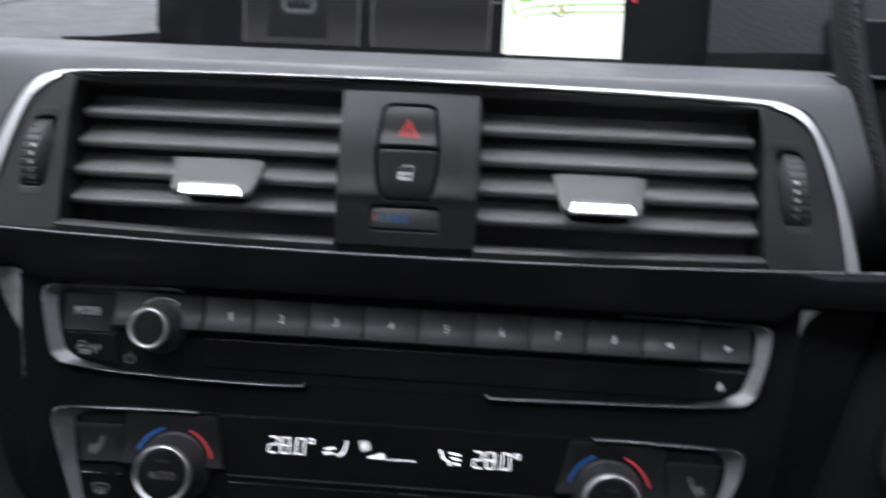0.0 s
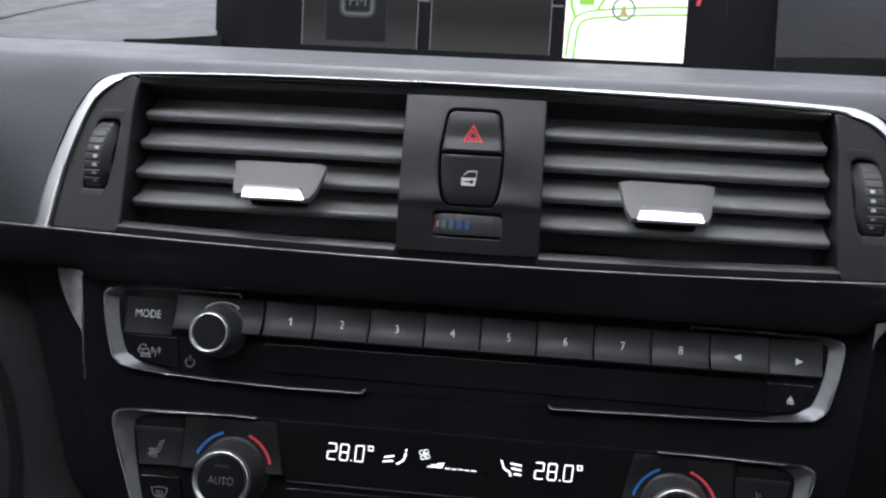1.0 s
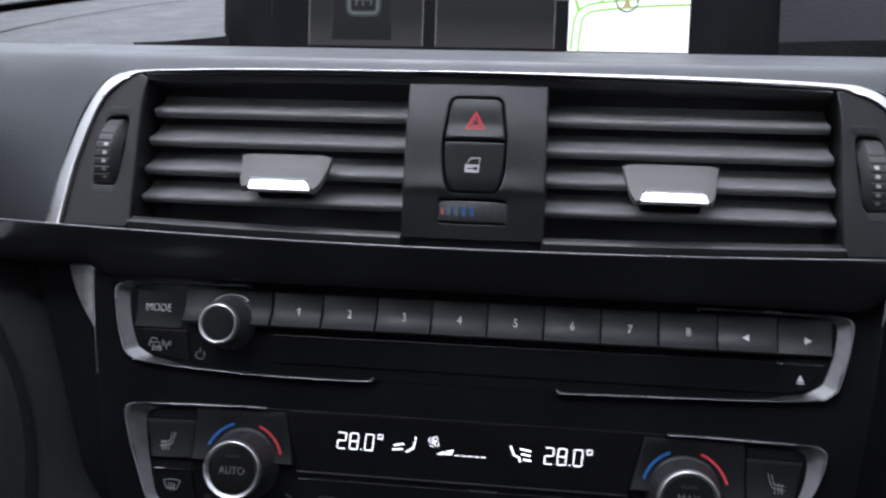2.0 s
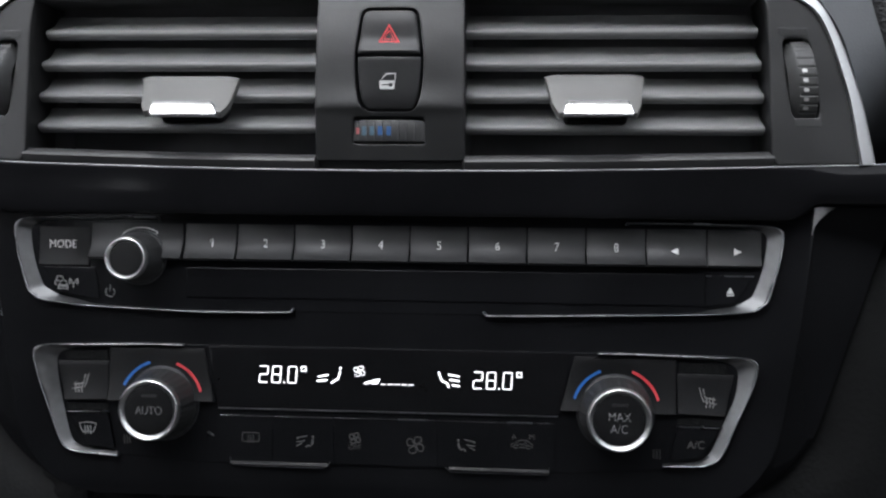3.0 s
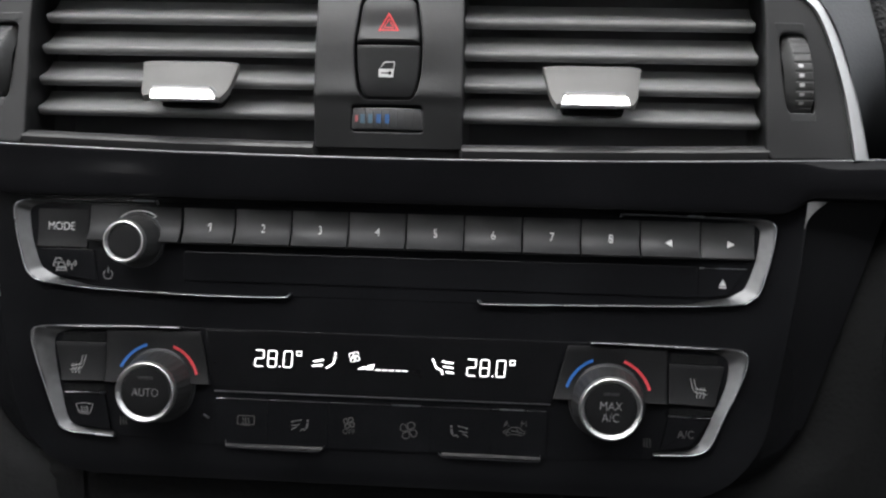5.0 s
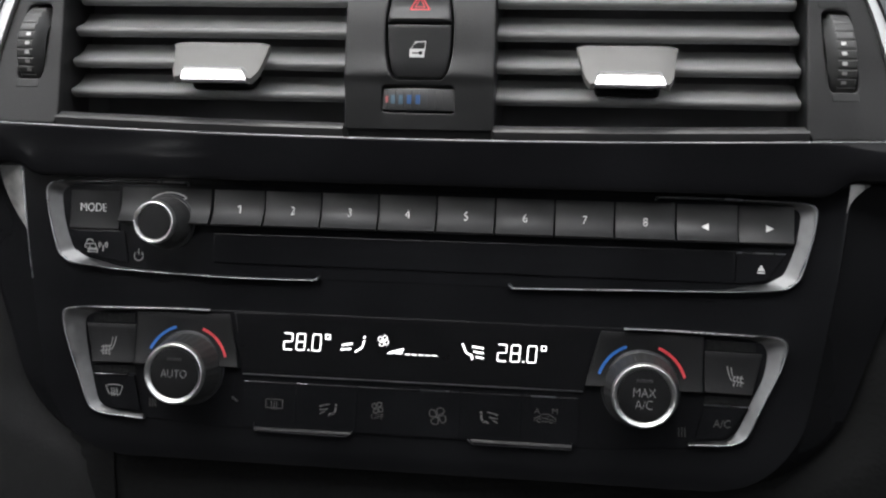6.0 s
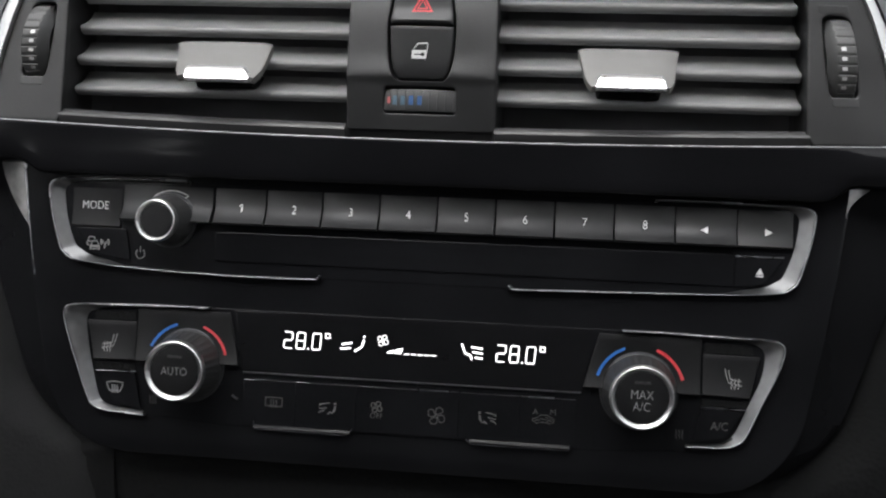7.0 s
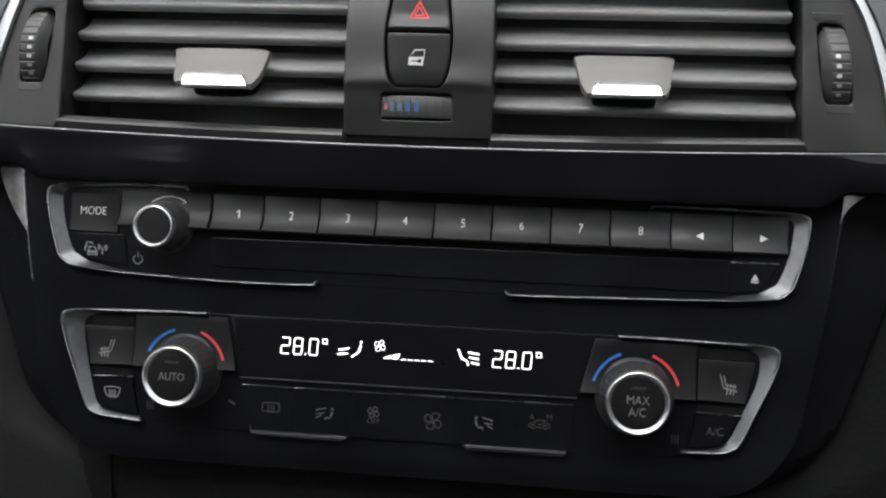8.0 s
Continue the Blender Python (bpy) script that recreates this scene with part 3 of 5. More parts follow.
def tab(flip):
    """The sliding tab on the third slat: sloping plate, clip below, bright strip along its lower front."""
    s = -1 if flip else 1
    if flip:
        tl, tr, br, bl = Vector((48.5, 46.9, 1.5)), Vector((78.8, 46.9, 1.5)), Vector((77.4, 35.0, 7.5)), Vector((51.6, 35.0, 7.5))
    else:
        tl, tr, br, bl = Vector((-79.6, 46.4, 1.5)), Vector((-48.4, 46.4, 1.5)), Vector((-51.4, 34.9, 7.5)), Vector((-78.6, 35.1, 7.5))
    rows = []
    for j in range(9):
        t = j / 8
        l, r = tl.lerp(bl, t), tr.lerp(br, t)
        sag = 1.2 * math.sin(math.pi * t)
        l, r = l.lerp(r, 0.045 * max(0, t - 0.7) ** 2 / 0.09), r.lerp(l, 0.045 * max(0, t - 0.7) ** 2 / 0.09)
        line = []
        for i in range(11):
            q = i / 10
            p = l.lerp(r, q)
            edge = 0.5 * (1 if q in (0.0, 1.0) else 0)
            line.append((p.x, p.y - edge + sag * 0.2, p.z - sag - edge))
        rows.append(line)
    bm = bmesh.new()
    front = [[bm.verts.new(p) for p in r] for r in rows]
    back = [[bm.verts.new((p[0], p[1] - 1.6, p[2] - 1.6)) for p in r] for r in rows]
    for grid in (front, back):
        for a, b in zip(grid, grid[1:]):
            sew(bm, a, b, False)
    loop = lambda g: g[0] + [r[-1] for r in g[1:]] + g[-1][-2::-1] + [r[0] for r in g[-2:0:-1]]
    sew(bm, loop(front), loop(back))
    ob = part("tab", bm, TABP, vent, "dark grey sliding tab")
    # clip round the slat; its black also stands in for the tab's shadow
    mid = (bl + br) / 2
    part("clip", plate(rounded([(mid.x - 9.5, 32.3), (mid.x + 9.5, 32.3), (mid.x + 10.5, 37.5), (mid.x - 10.5, 37.5)], 0.8), -16, -1.6, 1.2), KNEE, ob, "clip on the slat, blackened for the tab's shadow")
    # bright strip: a shallow ledge with a rounded nose
    if flip:
        p0, p1, q0, q1 = Vector((55.7, 38.1, 6.9)), Vector((73.5, 38.1, 6.9)), Vector((54.1, 34.3, 10.6)), Vector((74.8, 34.3, 10.6))
    else:
        p0, p1, q0, q1 = Vector((-74.2, 37.7, 6.9)), Vector((-56.1, 37.7, 6.9)), Vector((-73.8, 33.9, 10.6)), Vector((-53.1, 33.9, 10.6))
    rows = []
    for j in range(8):
        t = j / 7
        l, r = p0.lerp(q0, t), p1.lerp(q1, t)
        bulge = 0.35 * math.sin(math.pi * t)
        rows.append([(l.lerp(r, i / 8).x, l.y + bulge, l.z + bulge) for i in range(9)])
    last = rows[-1]
    back = [(p0.x - 0.4, p0.y + 0.5), (p1.x + 0.4, p1.y + 0.5), (q1.x + 0.7, q1.y + 0.9), (q0.x - 0.7, q0.y + 0.9)]
    part("strip_bed", plate(rounded(back, 0.8), 3.0, 6.6, 0.3), DUCT, ob, "black bed of the chrome strip")
    rows.append([(x, y - 0.3, z + 0.05) for x, y, z in last])
    rows.append([(x, y - 0.9, z - 0.5) for x, y, z in last])
    rows.append([(x, y - 0.9, z - 5) for x, y, z in last])
    rows.append([(x, y - 0.8, z - 1.2) for x, y, z in rows[0]])
    part("chrome_strip", loft(rows, closed_v=True), STRIPCH, ob, "bright chrome strip", sharp=50)
    return ob


tab(False)
tab(True)


def thumbwheel(flip):
    """Ribbed wheel in the side plate, with five white marks."""
    s = -1 if flip else 1
    cv, r = 45.2, 15.8
    axis_w = -6.0
    rows = []
    n = 256
    prof = [(-4.0, -1.2), (-3.7, -0.3), (-3.2, 0.0), (1.3, 0.0), (1.7, -0.25), (2.8, -1.7), (4.0, -3.6)]
    for i in range(n):
        a = 2 * math.pi * i / n
        groove = (0.42, 0.12)[i % 8] if i % 8 < 2 else 0.0
        line = []
        for du, dr in prof:
            rr = r + dr - (groove if -3.5 < du < 1.5 else 0)
            v = cv + rr * math.sin(a) * 0.92
            u = -124.9 + du + (v - cv) * 0.13
            line.append((s * u, v, axis_w + rr * math.cos(a)))
        rows.append(line)
    ob = part("thumbwheel", loft(rows, closed_v=True), WHEELP, vent, "ribbed black thumbwheel", sharp=30)
    for k in range(5):
        a = math.radians(7.0 - k * 11.25)
        rr = r + 0.15
        pts = []
        for dv in (-0.56, 0.56):
            for du in (-0.68, 0.68):
                aa = a + dv / rr
                v = cv + rr * math.sin(aa) * 0.92
                pts.append((s * (-125.0 + du + (v - cv) * 0.13), v, axis_w + rr * math.cos(aa)))
        bm = bmesh.new()
        f = [bm.verts.new(p) for p in (pts[0], pts[1], pts[3], pts[2])]
        g = [bm.verts.new((p[0], p[1], p[2] - 0.3)) for p in (pts[0], pts[1], pts[3], pts[2])]
        bm.faces.new(f)
        sew(bm, f, g)
        part("mark", bm, PRINT if k < 3 else DIM, ob, "small white square")
    box = rounded([(x * s, y) for x, y in ((-118.4, 58.6), (-127.6, 58.2), (-131.8, 32.2), (-122.0, 32.0))], 2)
    part("wheel_well", plate(box, -24, -18, 0.3), DUCT, vent, "black well of the thumbwheel")
    walls = bmesh.new()
    a, b = rounded([(x * s, y) for x, y in WHEEL_SLOT], 2.8), rounded([(x * s, y) for x, y in WHEEL_SLOT], 2.8)
    sew(walls, ring(walls, a, 4.0), ring(walls, b, -19))
    part("slot_wall", walls, DUCT, vent)
    # flat plates painting the slot's recesses: pale where lit below, dark where shaded above
    low = [(x * s, y) for x, y in ((-123.2, 33.4), (-131.0, 33.4), (-131.4, 30.6), (-123.6, 30.6))]
    part("recess", plate(rounded(low, 0.8), 3, 5.42, 0.3), LIP, vent, "paler plate painting the lit recess under the thumbwheel")
    high = [(x * s, y) for x, y in ((-117.6, 60.6), (-126.4, 60.4), (-127.2, 57.9), (-118.4, 57.9))]
    part("recess", plate(rounded(high, 0.8), 3, 5.38, 0.2), FACE, vent, "darker plate painting the shaded recess above the thumbwheel")
    return ob


thumbwheel(False)
thumbwheel(True)

# ---- the switch panel between the vents ----
switches = root("switch_panel", "satin black switch panel with hazard and locking buttons", "switch panel")
BARREL = rounded([(-8.3, 66.8), (9.1, 66.8), (11.2, 52), (10.8, 43), (9.7, 37.4), (7.9, 34.9), (-7.1, 34.9), (-8.9, 37.4), (-10.0, 43), (-10.4, 52)], [3, 3, 8, 6, 2, 1.6, 1.6, 2, 6, 8], 6)
WINDOW = rounded([(-10.7, 33.2), (11.4, 33.2), (11.7, 25.0), (-11.0, 25.0)], 1.4)


def dish(x, y):
    """A hollow face between its top edge and a soft foot above the wheel's window."""
    d = 0.5 * (1 - ((x - 0.4) / 23) ** 2)
    if y > 62:
        d += 0.5 * ((y - 62) / 9) ** 2
    if y > 50:
        d -= 0.0055 * (y - 50) ** 2
    foot = 0.75 * max(0, 1 - (abs(x - 0.4) / 26) ** 4)
    d += foot * math.exp(-((y - 36.6) / (4.2 if y > 36.6 else 2.0)) ** 2) - 0.2 * max(0, 36 - y)
    return d


rows_out = [(-22.4, 71.0), (-12, 71.1), (0, 71.1), (12, 71.1), (23.4, 71.0), (23.5, 67.6), (23.6, 60), (23.7, 52), (23.8, 44), (23.9, 36.2), (23.9, 34.6), (23.9, 33.2), (24.0, 26), (24.0, 19.8), (12, 19.6), (0, 19.6), (-12, 19.6),
            (-22.9, 19.6), (-22.9, 26), (-22.8, 33.2), (-22.8, 34.6), (-22.8, 36.2), (-22.7, 44), (-22.6, 52), (-22.5, 60), (-22.4, 67.6)]
crease = plate(rows_out, -14, 6.6, 0.5, [BARREL, WINDOW])
for axis, lines in (((0, 1, 0), [20.5 + 2 * i for i in range(7)] + [34.2, 34.8, 35.4, 36, 37, 38, 39.5, 41, 43, 45] + [48 + 3.5 * i for i in range(5)] + [63.5, 65, 66.5, 68, 69, 70]), ((1, 0, 0), [-20 + 4 * i for i in range(11)])):
    for q in lines:
        bmesh.ops.bisect_plane(crease, geom=crease.verts[:] + crease.edges[:] + crease.faces[:], plane_co=Vector(axis) * q, plane_no=axis, dist=0.0005)
for p in crease.verts:
    if p.co.z > -8:
        p.co.z += dish(p.co.x, p.co.y)
part("faceplate", crease, FACE, switches, "satin black faceplate", sharp=40)
well = plate(offset(BARREL, -0.8), -14, -1.0, 0.2)
part("button_well", well, DUCT, switches, "black gap round the buttons")
part("wheel_window", plate(offset(WINDOW, -0.8), -14, -2.0, 0.2), DUCT, switches, "black recess of the temperature wheel")


def clip_poly(pts, lo, hi):
    """The part of an outline between two heights."""
    out = []
    k = len(pts)
    for bound, keep in ((lo, lambda y: y >= lo), (hi, lambda y: y <= hi)):
        res = []
        for i in range(len(pts)):
            a, b = pts[i], pts[(i + 1) % len(pts)]
            if keep(a[1]):
                res.append(a)
            if keep(a[1]) != keep(b[1]):
                t = (bound - a[1]) / (b[1] - a[1])
                res.append((a[0] + (b[0] - a[0]) * t, bound))
        pts = res
    return pts


key_out = offset(BARREL, 0.75)
up = clip_poly(key_out, 52.15, 90)
dn = clip_poly(key_out, 0, 51.75)
rock_up = lambda x, y: 1.7 * max(0, (58.2 - y) / 5) ** 2 - 1.9 * max(0, (53.6 - y) / 1.4) ** 2 - 0.9 * max(0, (y - 61) / 6) ** 2 - 0.004 * (x - 0.4) ** 2
rock_dn = lambda x, y: 0.5 * ((y - 44) / 8) - 0.006 * (x - 0.4) ** 2 - 0.9 * max(0, (41 - y) / 6) ** 2


def key(outline, bend, w1):
    """A soft key whose face follows bend: fans of rings towards the middle."""
    bm = bmesh.new()
    rings = []
    cx, cy = sum(p[0] for p in outline) / len(outline), sum(p[1] for p in outline) / len(outline)
    for k, drop in ((1.0, -8), (1.0, -0.55), (0.985, -0.2), (0.95, -0.03), (0.9, 0), (0.83, 0), (0.74, 0), (0.62, 0), (0.45, 0), (0.2, 0)):
        pts = [(cx + (x - cx) * k, cy + (y - cy) * k) for x, y in outline]
        rings.append([bm.verts.new((x, y, w1 + drop + (bend(x, y) if drop > -5 else 0))) for x, y in pts])
    for a, b in zip(rings, rings[1:]):
        sew(bm, a, b)
    bm.faces.new(rings[-1])
    return bm


def dense(pts, step=1.5):
    out = []
    for a, b in zip(pts, pts[1:] + pts[:1]):
        k = max(1, int(math.hypot(b[0] - a[0], b[1] - a[1]) / step))
        out += [(a[0] + (b[0] - a[0]) * i / k, a[1] + (b[1] - a[1]) * i / k) for i in range(k)]
    return out


hazard = part("hazard_button", key(dense(up), rock_up, 6.9), SWITCHKEY, switches, "black hazard button with a red triangle")
lock = part("lock_button", key(dense(dn), rock_dn, 6.9), SWITCHKEY, switches, "black central locking button")
hz = lambda x, y: 7.0 + rock_up(x, y)
tri = lambda r: [(0.4 + r * math.cos(radians(a)), 57.9 + r * math.sin(radians(a))) for a in (90, 210, 330)]
bm = stroke([tri(3.35)], 0.8, 7.15, closed=True)
stroke([tri(1.75)], 0.5, 7.15, bm=bm, closed=True)
part("warning_triangle", bm, RED, hazard, "red outlined triangle")
dq = lambda pts: [(0.0 + x * 0.76, 44.2 + (y - 44) * 0.74) for x, y in pts]
bm = stroke([dq([(-3.0, 43.9), (-0.7, 46.9), (3.2, 47.1), (3.0, 43.9)])], 0.42, 7.15, closed=True)
shape([dq([(-3.2, 40.6), (2.7, 40.6), (3.0, 44.1), (-3.2, 44.1)])], 7.15, bm=bm)
part("door_symbol", bm, PRINT, lock, "white car door symbol")
shape_key = shape([dq(arc(1.3, 42.4, 0.85, 0, 330, 11)), dq([(-2.3, 42.1), (0.6, 42.1), (0.6, 42.6), (-2.3, 42.6)])], 7.22)
part("key_symbol", shape_key, BUTTON, lock, "small black key inside the door symbol")

# temperature wheel: an upright drum
rows = []
for i in range(97):
    a = radians(-11.5 + 23 * i / 96)
    g = 0.14 if i % 10 == 0 else 0.0
    line = []
    for dv, dr in ((-3.6, -5.0), (-3.6, -1.0), (-3.3, -0.25), (-2.6, 0), (2.6, 0), (3.3, -0.25), (3.6, -1.0), (3.6, -5.0)):
        rr = 60.0 + dr - g
        line.append((0.4 + rr * math.sin(a), 29.1 + dv, -54.2 + rr * math.cos(a)))
    rows.append(line)
drum = part("temperature_wheel", loft(rows, closed_u=True, cap=True), KNOBSIDE, switches, "ribbed black temperature wheel with blue marks", sharp=25)
for a, mat in ((-9.4, DULLRED), (-7.5, PALEBLUE), (-5.1, PALEBLUE), (-2.6, DEEPBLUE), (0.0, DEEPBLUE)):
    bm = bmesh.new()
    r0, r1 = [], []
    for da in ((-0.66, 0.66) if mat is not DULLRED else (-0.4, 0.4)):
        q = radians(a + da)
        half = 1.4 if mat is not DULLRED else 1.0
        r0.append((0.4 + 60.1 * math.sin(q), 29.0 - half, -54.2 + 60.1 * math.cos(q)))
        r1.append((0.4 + 60.1 * math.sin(q), 29.0 + half, -54.2 + 60.1 * math.cos(q)))
    f = [bm.verts.new(p) for p in (r0[0], r0[1], r1[1], r1[0])]
    g = [bm.verts.new((p.co.x, p.co.y, p.co.z - 0.4)) for p in f]
    bm.faces.new(f)
    sew(bm, f, g)
    part("mark", bm, mat, drum, "dull red mark" if mat is DULLRED else "blue mark")

# ---- the radio panel ----
radio = root("radio_panel", "black car radio panel with numbered keys in a silver frame", "car radio")
R_BODY = rounded([(-121.5, 0.6), (-60, 1.0), (60, 1.0), (121.5, 0.6), (114.8, -26.0), (60, -28.4), (-60, -28.4), (-114.8, -26.0)], [4, 0, 0, 4, 5, 0, 0, 5], 6)
part("faceplate", plate(R_BODY, -12, 0.2, 0.3), GLOSS, radio, "glossy black faceplate")


def silver_frame(outer, inner, name, parent, flip, mat=SILVER):
    """A dished rim: its outer edge stands proud, its inner side slopes into the panel."""
    rows = []
    for a, b in zip(outer, inner):
        A, B = Vector(a), Vector(b)
        if flip:
            A.x, B.x = -A.x, -B.x
        line = []
        for t, w in ((0.0, -1.0), (0.0, 1.9), (0.06, 2.5), (0.14, 2.6), (0.3, 2.2), (0.65, 1.15), (1.0, 0.25), (1.0, -1.0)):
            p = A.lerp(B, t)
            line.append((p.x, p.y, w))
        rows.append(line)
    ob = part(name, loft(rows, closed_u=True, cap=True), mat, parent, "brushed silver rim", sharp=45)
    bead = []
    for a, b in zip(outer, inner):
        A, B = Vector(a), Vector(b)
        d = (B - A).normalized()
        r = max(0.16, min(0.3, 0.3 * (B - A).length))
        p = A + d * r * 0.9
        s = -1 if flip else 1
        bead.append([(s * (p.x + d.x * r * math.cos(q)), p.y + d.y * r * math.cos(q), 2.4 + 1.1 * r * math.sin(q)) for q in [k * math.pi / 4 for k in range(8)]])
    part("polished_edge", loft(bead, closed_u=True, cap=True), EDGE, ob, "thin polished edge", sharp=70)
    return ob


def eased(rows, n=5):
    return spline([r[0] for r in rows], n), spline([r[1] for r in rows], n)


RL = [((-73.9, 0.5), (-74.6, 0.2)), ((-74.5, 1.35), (-74.9, 0.75)), ((-76.5, 1.6), (-76.6, 0.95)), ((-95, 1.5), (-95, 0.7)), ((-112, 1.1), (-110.5, 0.0)), ((-117.8, 0.8), (-114.9, -0.8)), ((-120.9, -0.4), (-116.9, -2.4)), ((-121.7, -3.2), (-117.1, -5.5)),
      ((-120.6, -11), (-115.9, -13)), ((-118.0, -21.0), (-113.3, -20.4)), ((-116.2, -23.6), (-111.2, -22.2)), ((-112.8, -25.6), (-107.8, -24.0)), ((-103.5, -26.8), (-101, -25.6)), ((-93, -27.6), (-92.5, -27.15)), ((-62, -28.7), (-62, -28.3)), ((-34, -28.6), (-34, -28.2)), ((-30.9, -28.2), (-31.5, -27.75)), ((-29.9, -27.3), (-30.6, -27.0))]


def straighter(p):
    """On the driver's side the lower edge sags less."""
    return (p[0], p[1] + (0.9 * math.sin(math.pi * max(0, min(1, (-p[0] - 31) / 80))) if p[1] < -25 else 0))


RR = [(straighter(p), straighter(q)) for p, q in RL]
silver_frame(*eased(RL), "silver_frame", radio, False)
silver_frame(*eased(RR), "silver_frame", radio, True)


def key_profile(t):
    """Depth of the numbered keys from top (0) to bottom (1): hollow, with the foot standing out."""
    return 0.3 + 3.6 * t ** 3.4


def radio_key(u0, u1, v0=-0.5, v1=-11.5, gap=0.28, flat=1.0):
    key_profile = lambda t: 0.3 + 3.6 * flat * t ** 3.4
    u0, u1 = u0 + gap, u1 - gap
    rows = []
    c = 0.2
    for k, (u, d) in enumerate(((u0, -4), (u0, -c), (u0 + c * 0.4, -c * 0.3), (u0 + c, 0), (u1 - c, 0), (u1 - c * 0.4, -c * 0.3), (u1, -c), (u1, -4))):
        line = [(u, v0, -3.0)]
        for i in range(15):
            t = i / 14
            line.append((u, v0 + (v1 - v0) * t, key_profile(t) + (d if d > -3 else -3.4 - key_profile(t))))
        line += [(u, v1 - 0.45, key_profile(1) - 0.35 + (d if d > -3 else -3.4 - key_profile(1))), (u, v1 - 0.6, key_profile(1) - 1.0 + (d if d > -3 else -3.4 - key_profile(1))), (u, v1 - 0.6, -3.0)]
        rows.append(line)
    return loft(rows, cap=True)


SPLITS = [-65.9, -48.7, -30.2, -11.7, 6.8, 25.2, 43.6, 61.9, 80.4]
for n_, (a, b) in enumerate(zip(SPLITS, SPLITS[1:])):
    k = part("preset_button", radio_key(a, b), BUTTON, radio, sharp=30)
    if n_ == 0:
        up = lambda x, y: key_profile((-0.5 - y) / 11.0) + 0.34
        part("numeral", stroke([[((a + b) / 2 - 0.2, -6.1), ((a + b) / 2 + 0.7, -5.3), ((a + b) / 2 + 0.7, -6.5), ((a + b) / 2 + 0.7, -7.9)]], 0.36, up), NUMERAL, k)
        continue
    lettering("numeral", str(n_ + 1), (a + b) / 2 + 0.1, -6.5, key_profile(0.55) + 0.36, 2.75, NUMERAL, k, tilt=-13, spread=0.85, bold=-0.04)
for a, b, s in ((80.4, 98.9, -1), (98.9, 115.6, 1)):
    k = part("seek_button", radio_key(a, b, v1=-11.5, gap=0.2, flat=1.0 if s < 0 else 0.55), BUTTON, radio, sharp=30)
    c = 89.2 if s < 0 else 108.2
    part("arrow", shape([[(c - s * 1.0, -6.2), (c - s * 1.0, -6.8), (c - s * 1.0, -7.3), (c - s * 1.0, -7.8), (c - s * 1.0, -8.4), (c - s * 0.1, -7.95), (c + s * 1.25, -7.3), (c - s * 0.1, -6.65)]], lambda x, y, s=s: 0.3 + 3.6 * (1.0 if s < 0 else 0.55) * ((-0.5 - y) / 11.0) ** 3.4 + 0.03, 0.08), PRINT, k, "white arrow")
k = part("eject_button", plate(rounded([(98.8, -14.9), (113.4, -14.9), (108.0, -23.2), (98.8, -24.4)], 0.8), -2, 0.9, 0.25), GLOSS, radio)
# metal strip in place of the light along the key's top
part("lit_edge", plate([(98.9, -14.65), (113.2, -14.65), (113.2, -14.95), (98.9, -14.95)], 0.2, 1.0, 0.08), EDGE, k, "thin bright strip painting the lit upper edge")
bm = shape([[(105.1, -20.2), (107.3, -20.2), (106.2, -18.2)], [(105.1, -20.9), (107.3, -20.9), (107.3, -20.5), (105.1, -20.5)]], 0.9, 0.1)
part("eject_symbol", bm, PRINT, k, "white eject symbol")
# disc slot
part("disc_slot", plate(rounded([(-65.4, -14.6), (98.4, -14.4), (98.4, -24.2), (-65.4, -24.0)], 0.8), -2, 0.75, 0.2), GLOSS, radio, "glossy black disc slot flap")
# volume knob and its surround
part("knob_surround", radio_key(-97.0, -66.3), BUTTON, radio, "black curved surround of the volume knob", sharp=30)
k = part("mode_button", radio_key(-114.6, -97.2, -2.0, -14.2, flat=0.25), KEYDARK, radio, sharp=30)
lettering("mode_word", "MODE", -106.4, -7.5, 0.55, 2.7, NUMERAL, k, tilt=-2, spread=0.84, bold=-0.055)
k = part("traffic_button", plate(rounded([(-112.8, -15.0), (-95.4, -14.9), (-93.8, -25.4), (-107.6, -23.4)], 1.0), -2, 0.9, 0.25), GLOSS, radio)
tq = lambda pts: [(-106.4 + (x + 104.9) * 0.62, -20.0 + (y + 20.2) * 0.66) for x, y in pts]
bm = stroke([tq(l) for l in ([(-108.4, -19.4), (-107.6, -17.2), (-105.0, -17.2), (-104.4, -18.4)], [(-108.8, -19.6), (-108.8, -21.2), (-107.6, -21.2)], [(-108.6, -19.5), (-106.4, -19.5)], [(-106.6, -21.4), (-105.8, -19.3), (-103.2, -19.3), (-102.4, -21.4)], [(-107.0, -21.6), (-102.0, -21.6)], [(-106.8, -23.2), (-102.3, -23.2)], [(-107.0, -21.6), (-107.0, -23.8)], [(-102.0, -21.6), (-102.0, -23.8)],
             [(-98.9, -19.8), (-98.9, -22.8)], arc(-98.9, -19.6, 1.2, -40, 40, 6), arc(-98.9, -19.6, 1.2, 140, 220, 6), arc(-98.9, -19.6, 2.3, -40, 40, 6), arc(-98.9, -19.6, 2.3, 140, 220, 6))], 0.34, 0.9)
shape([tq([(-107.0, -21.3), (-102.0, -21.3), (-102.0, -22.4), (-107.0, -22.4)])], 0.9, bm=bm)
part("traffic_symbol", bm, ICON, k, "grey cars and signal symbol")
bm = stroke([arc(-90.7, -22.9, 1.5, 125, 415, 20), [(-90.7, -20.5), (-90.7, -22.5)]], 0.24, 0.3)
part("power_symbol", bm, ICON, radio, "grey power symbol")
KX, KY = -80.8, -11.5
SX, SY = KX + 0.5, KY - 0.7
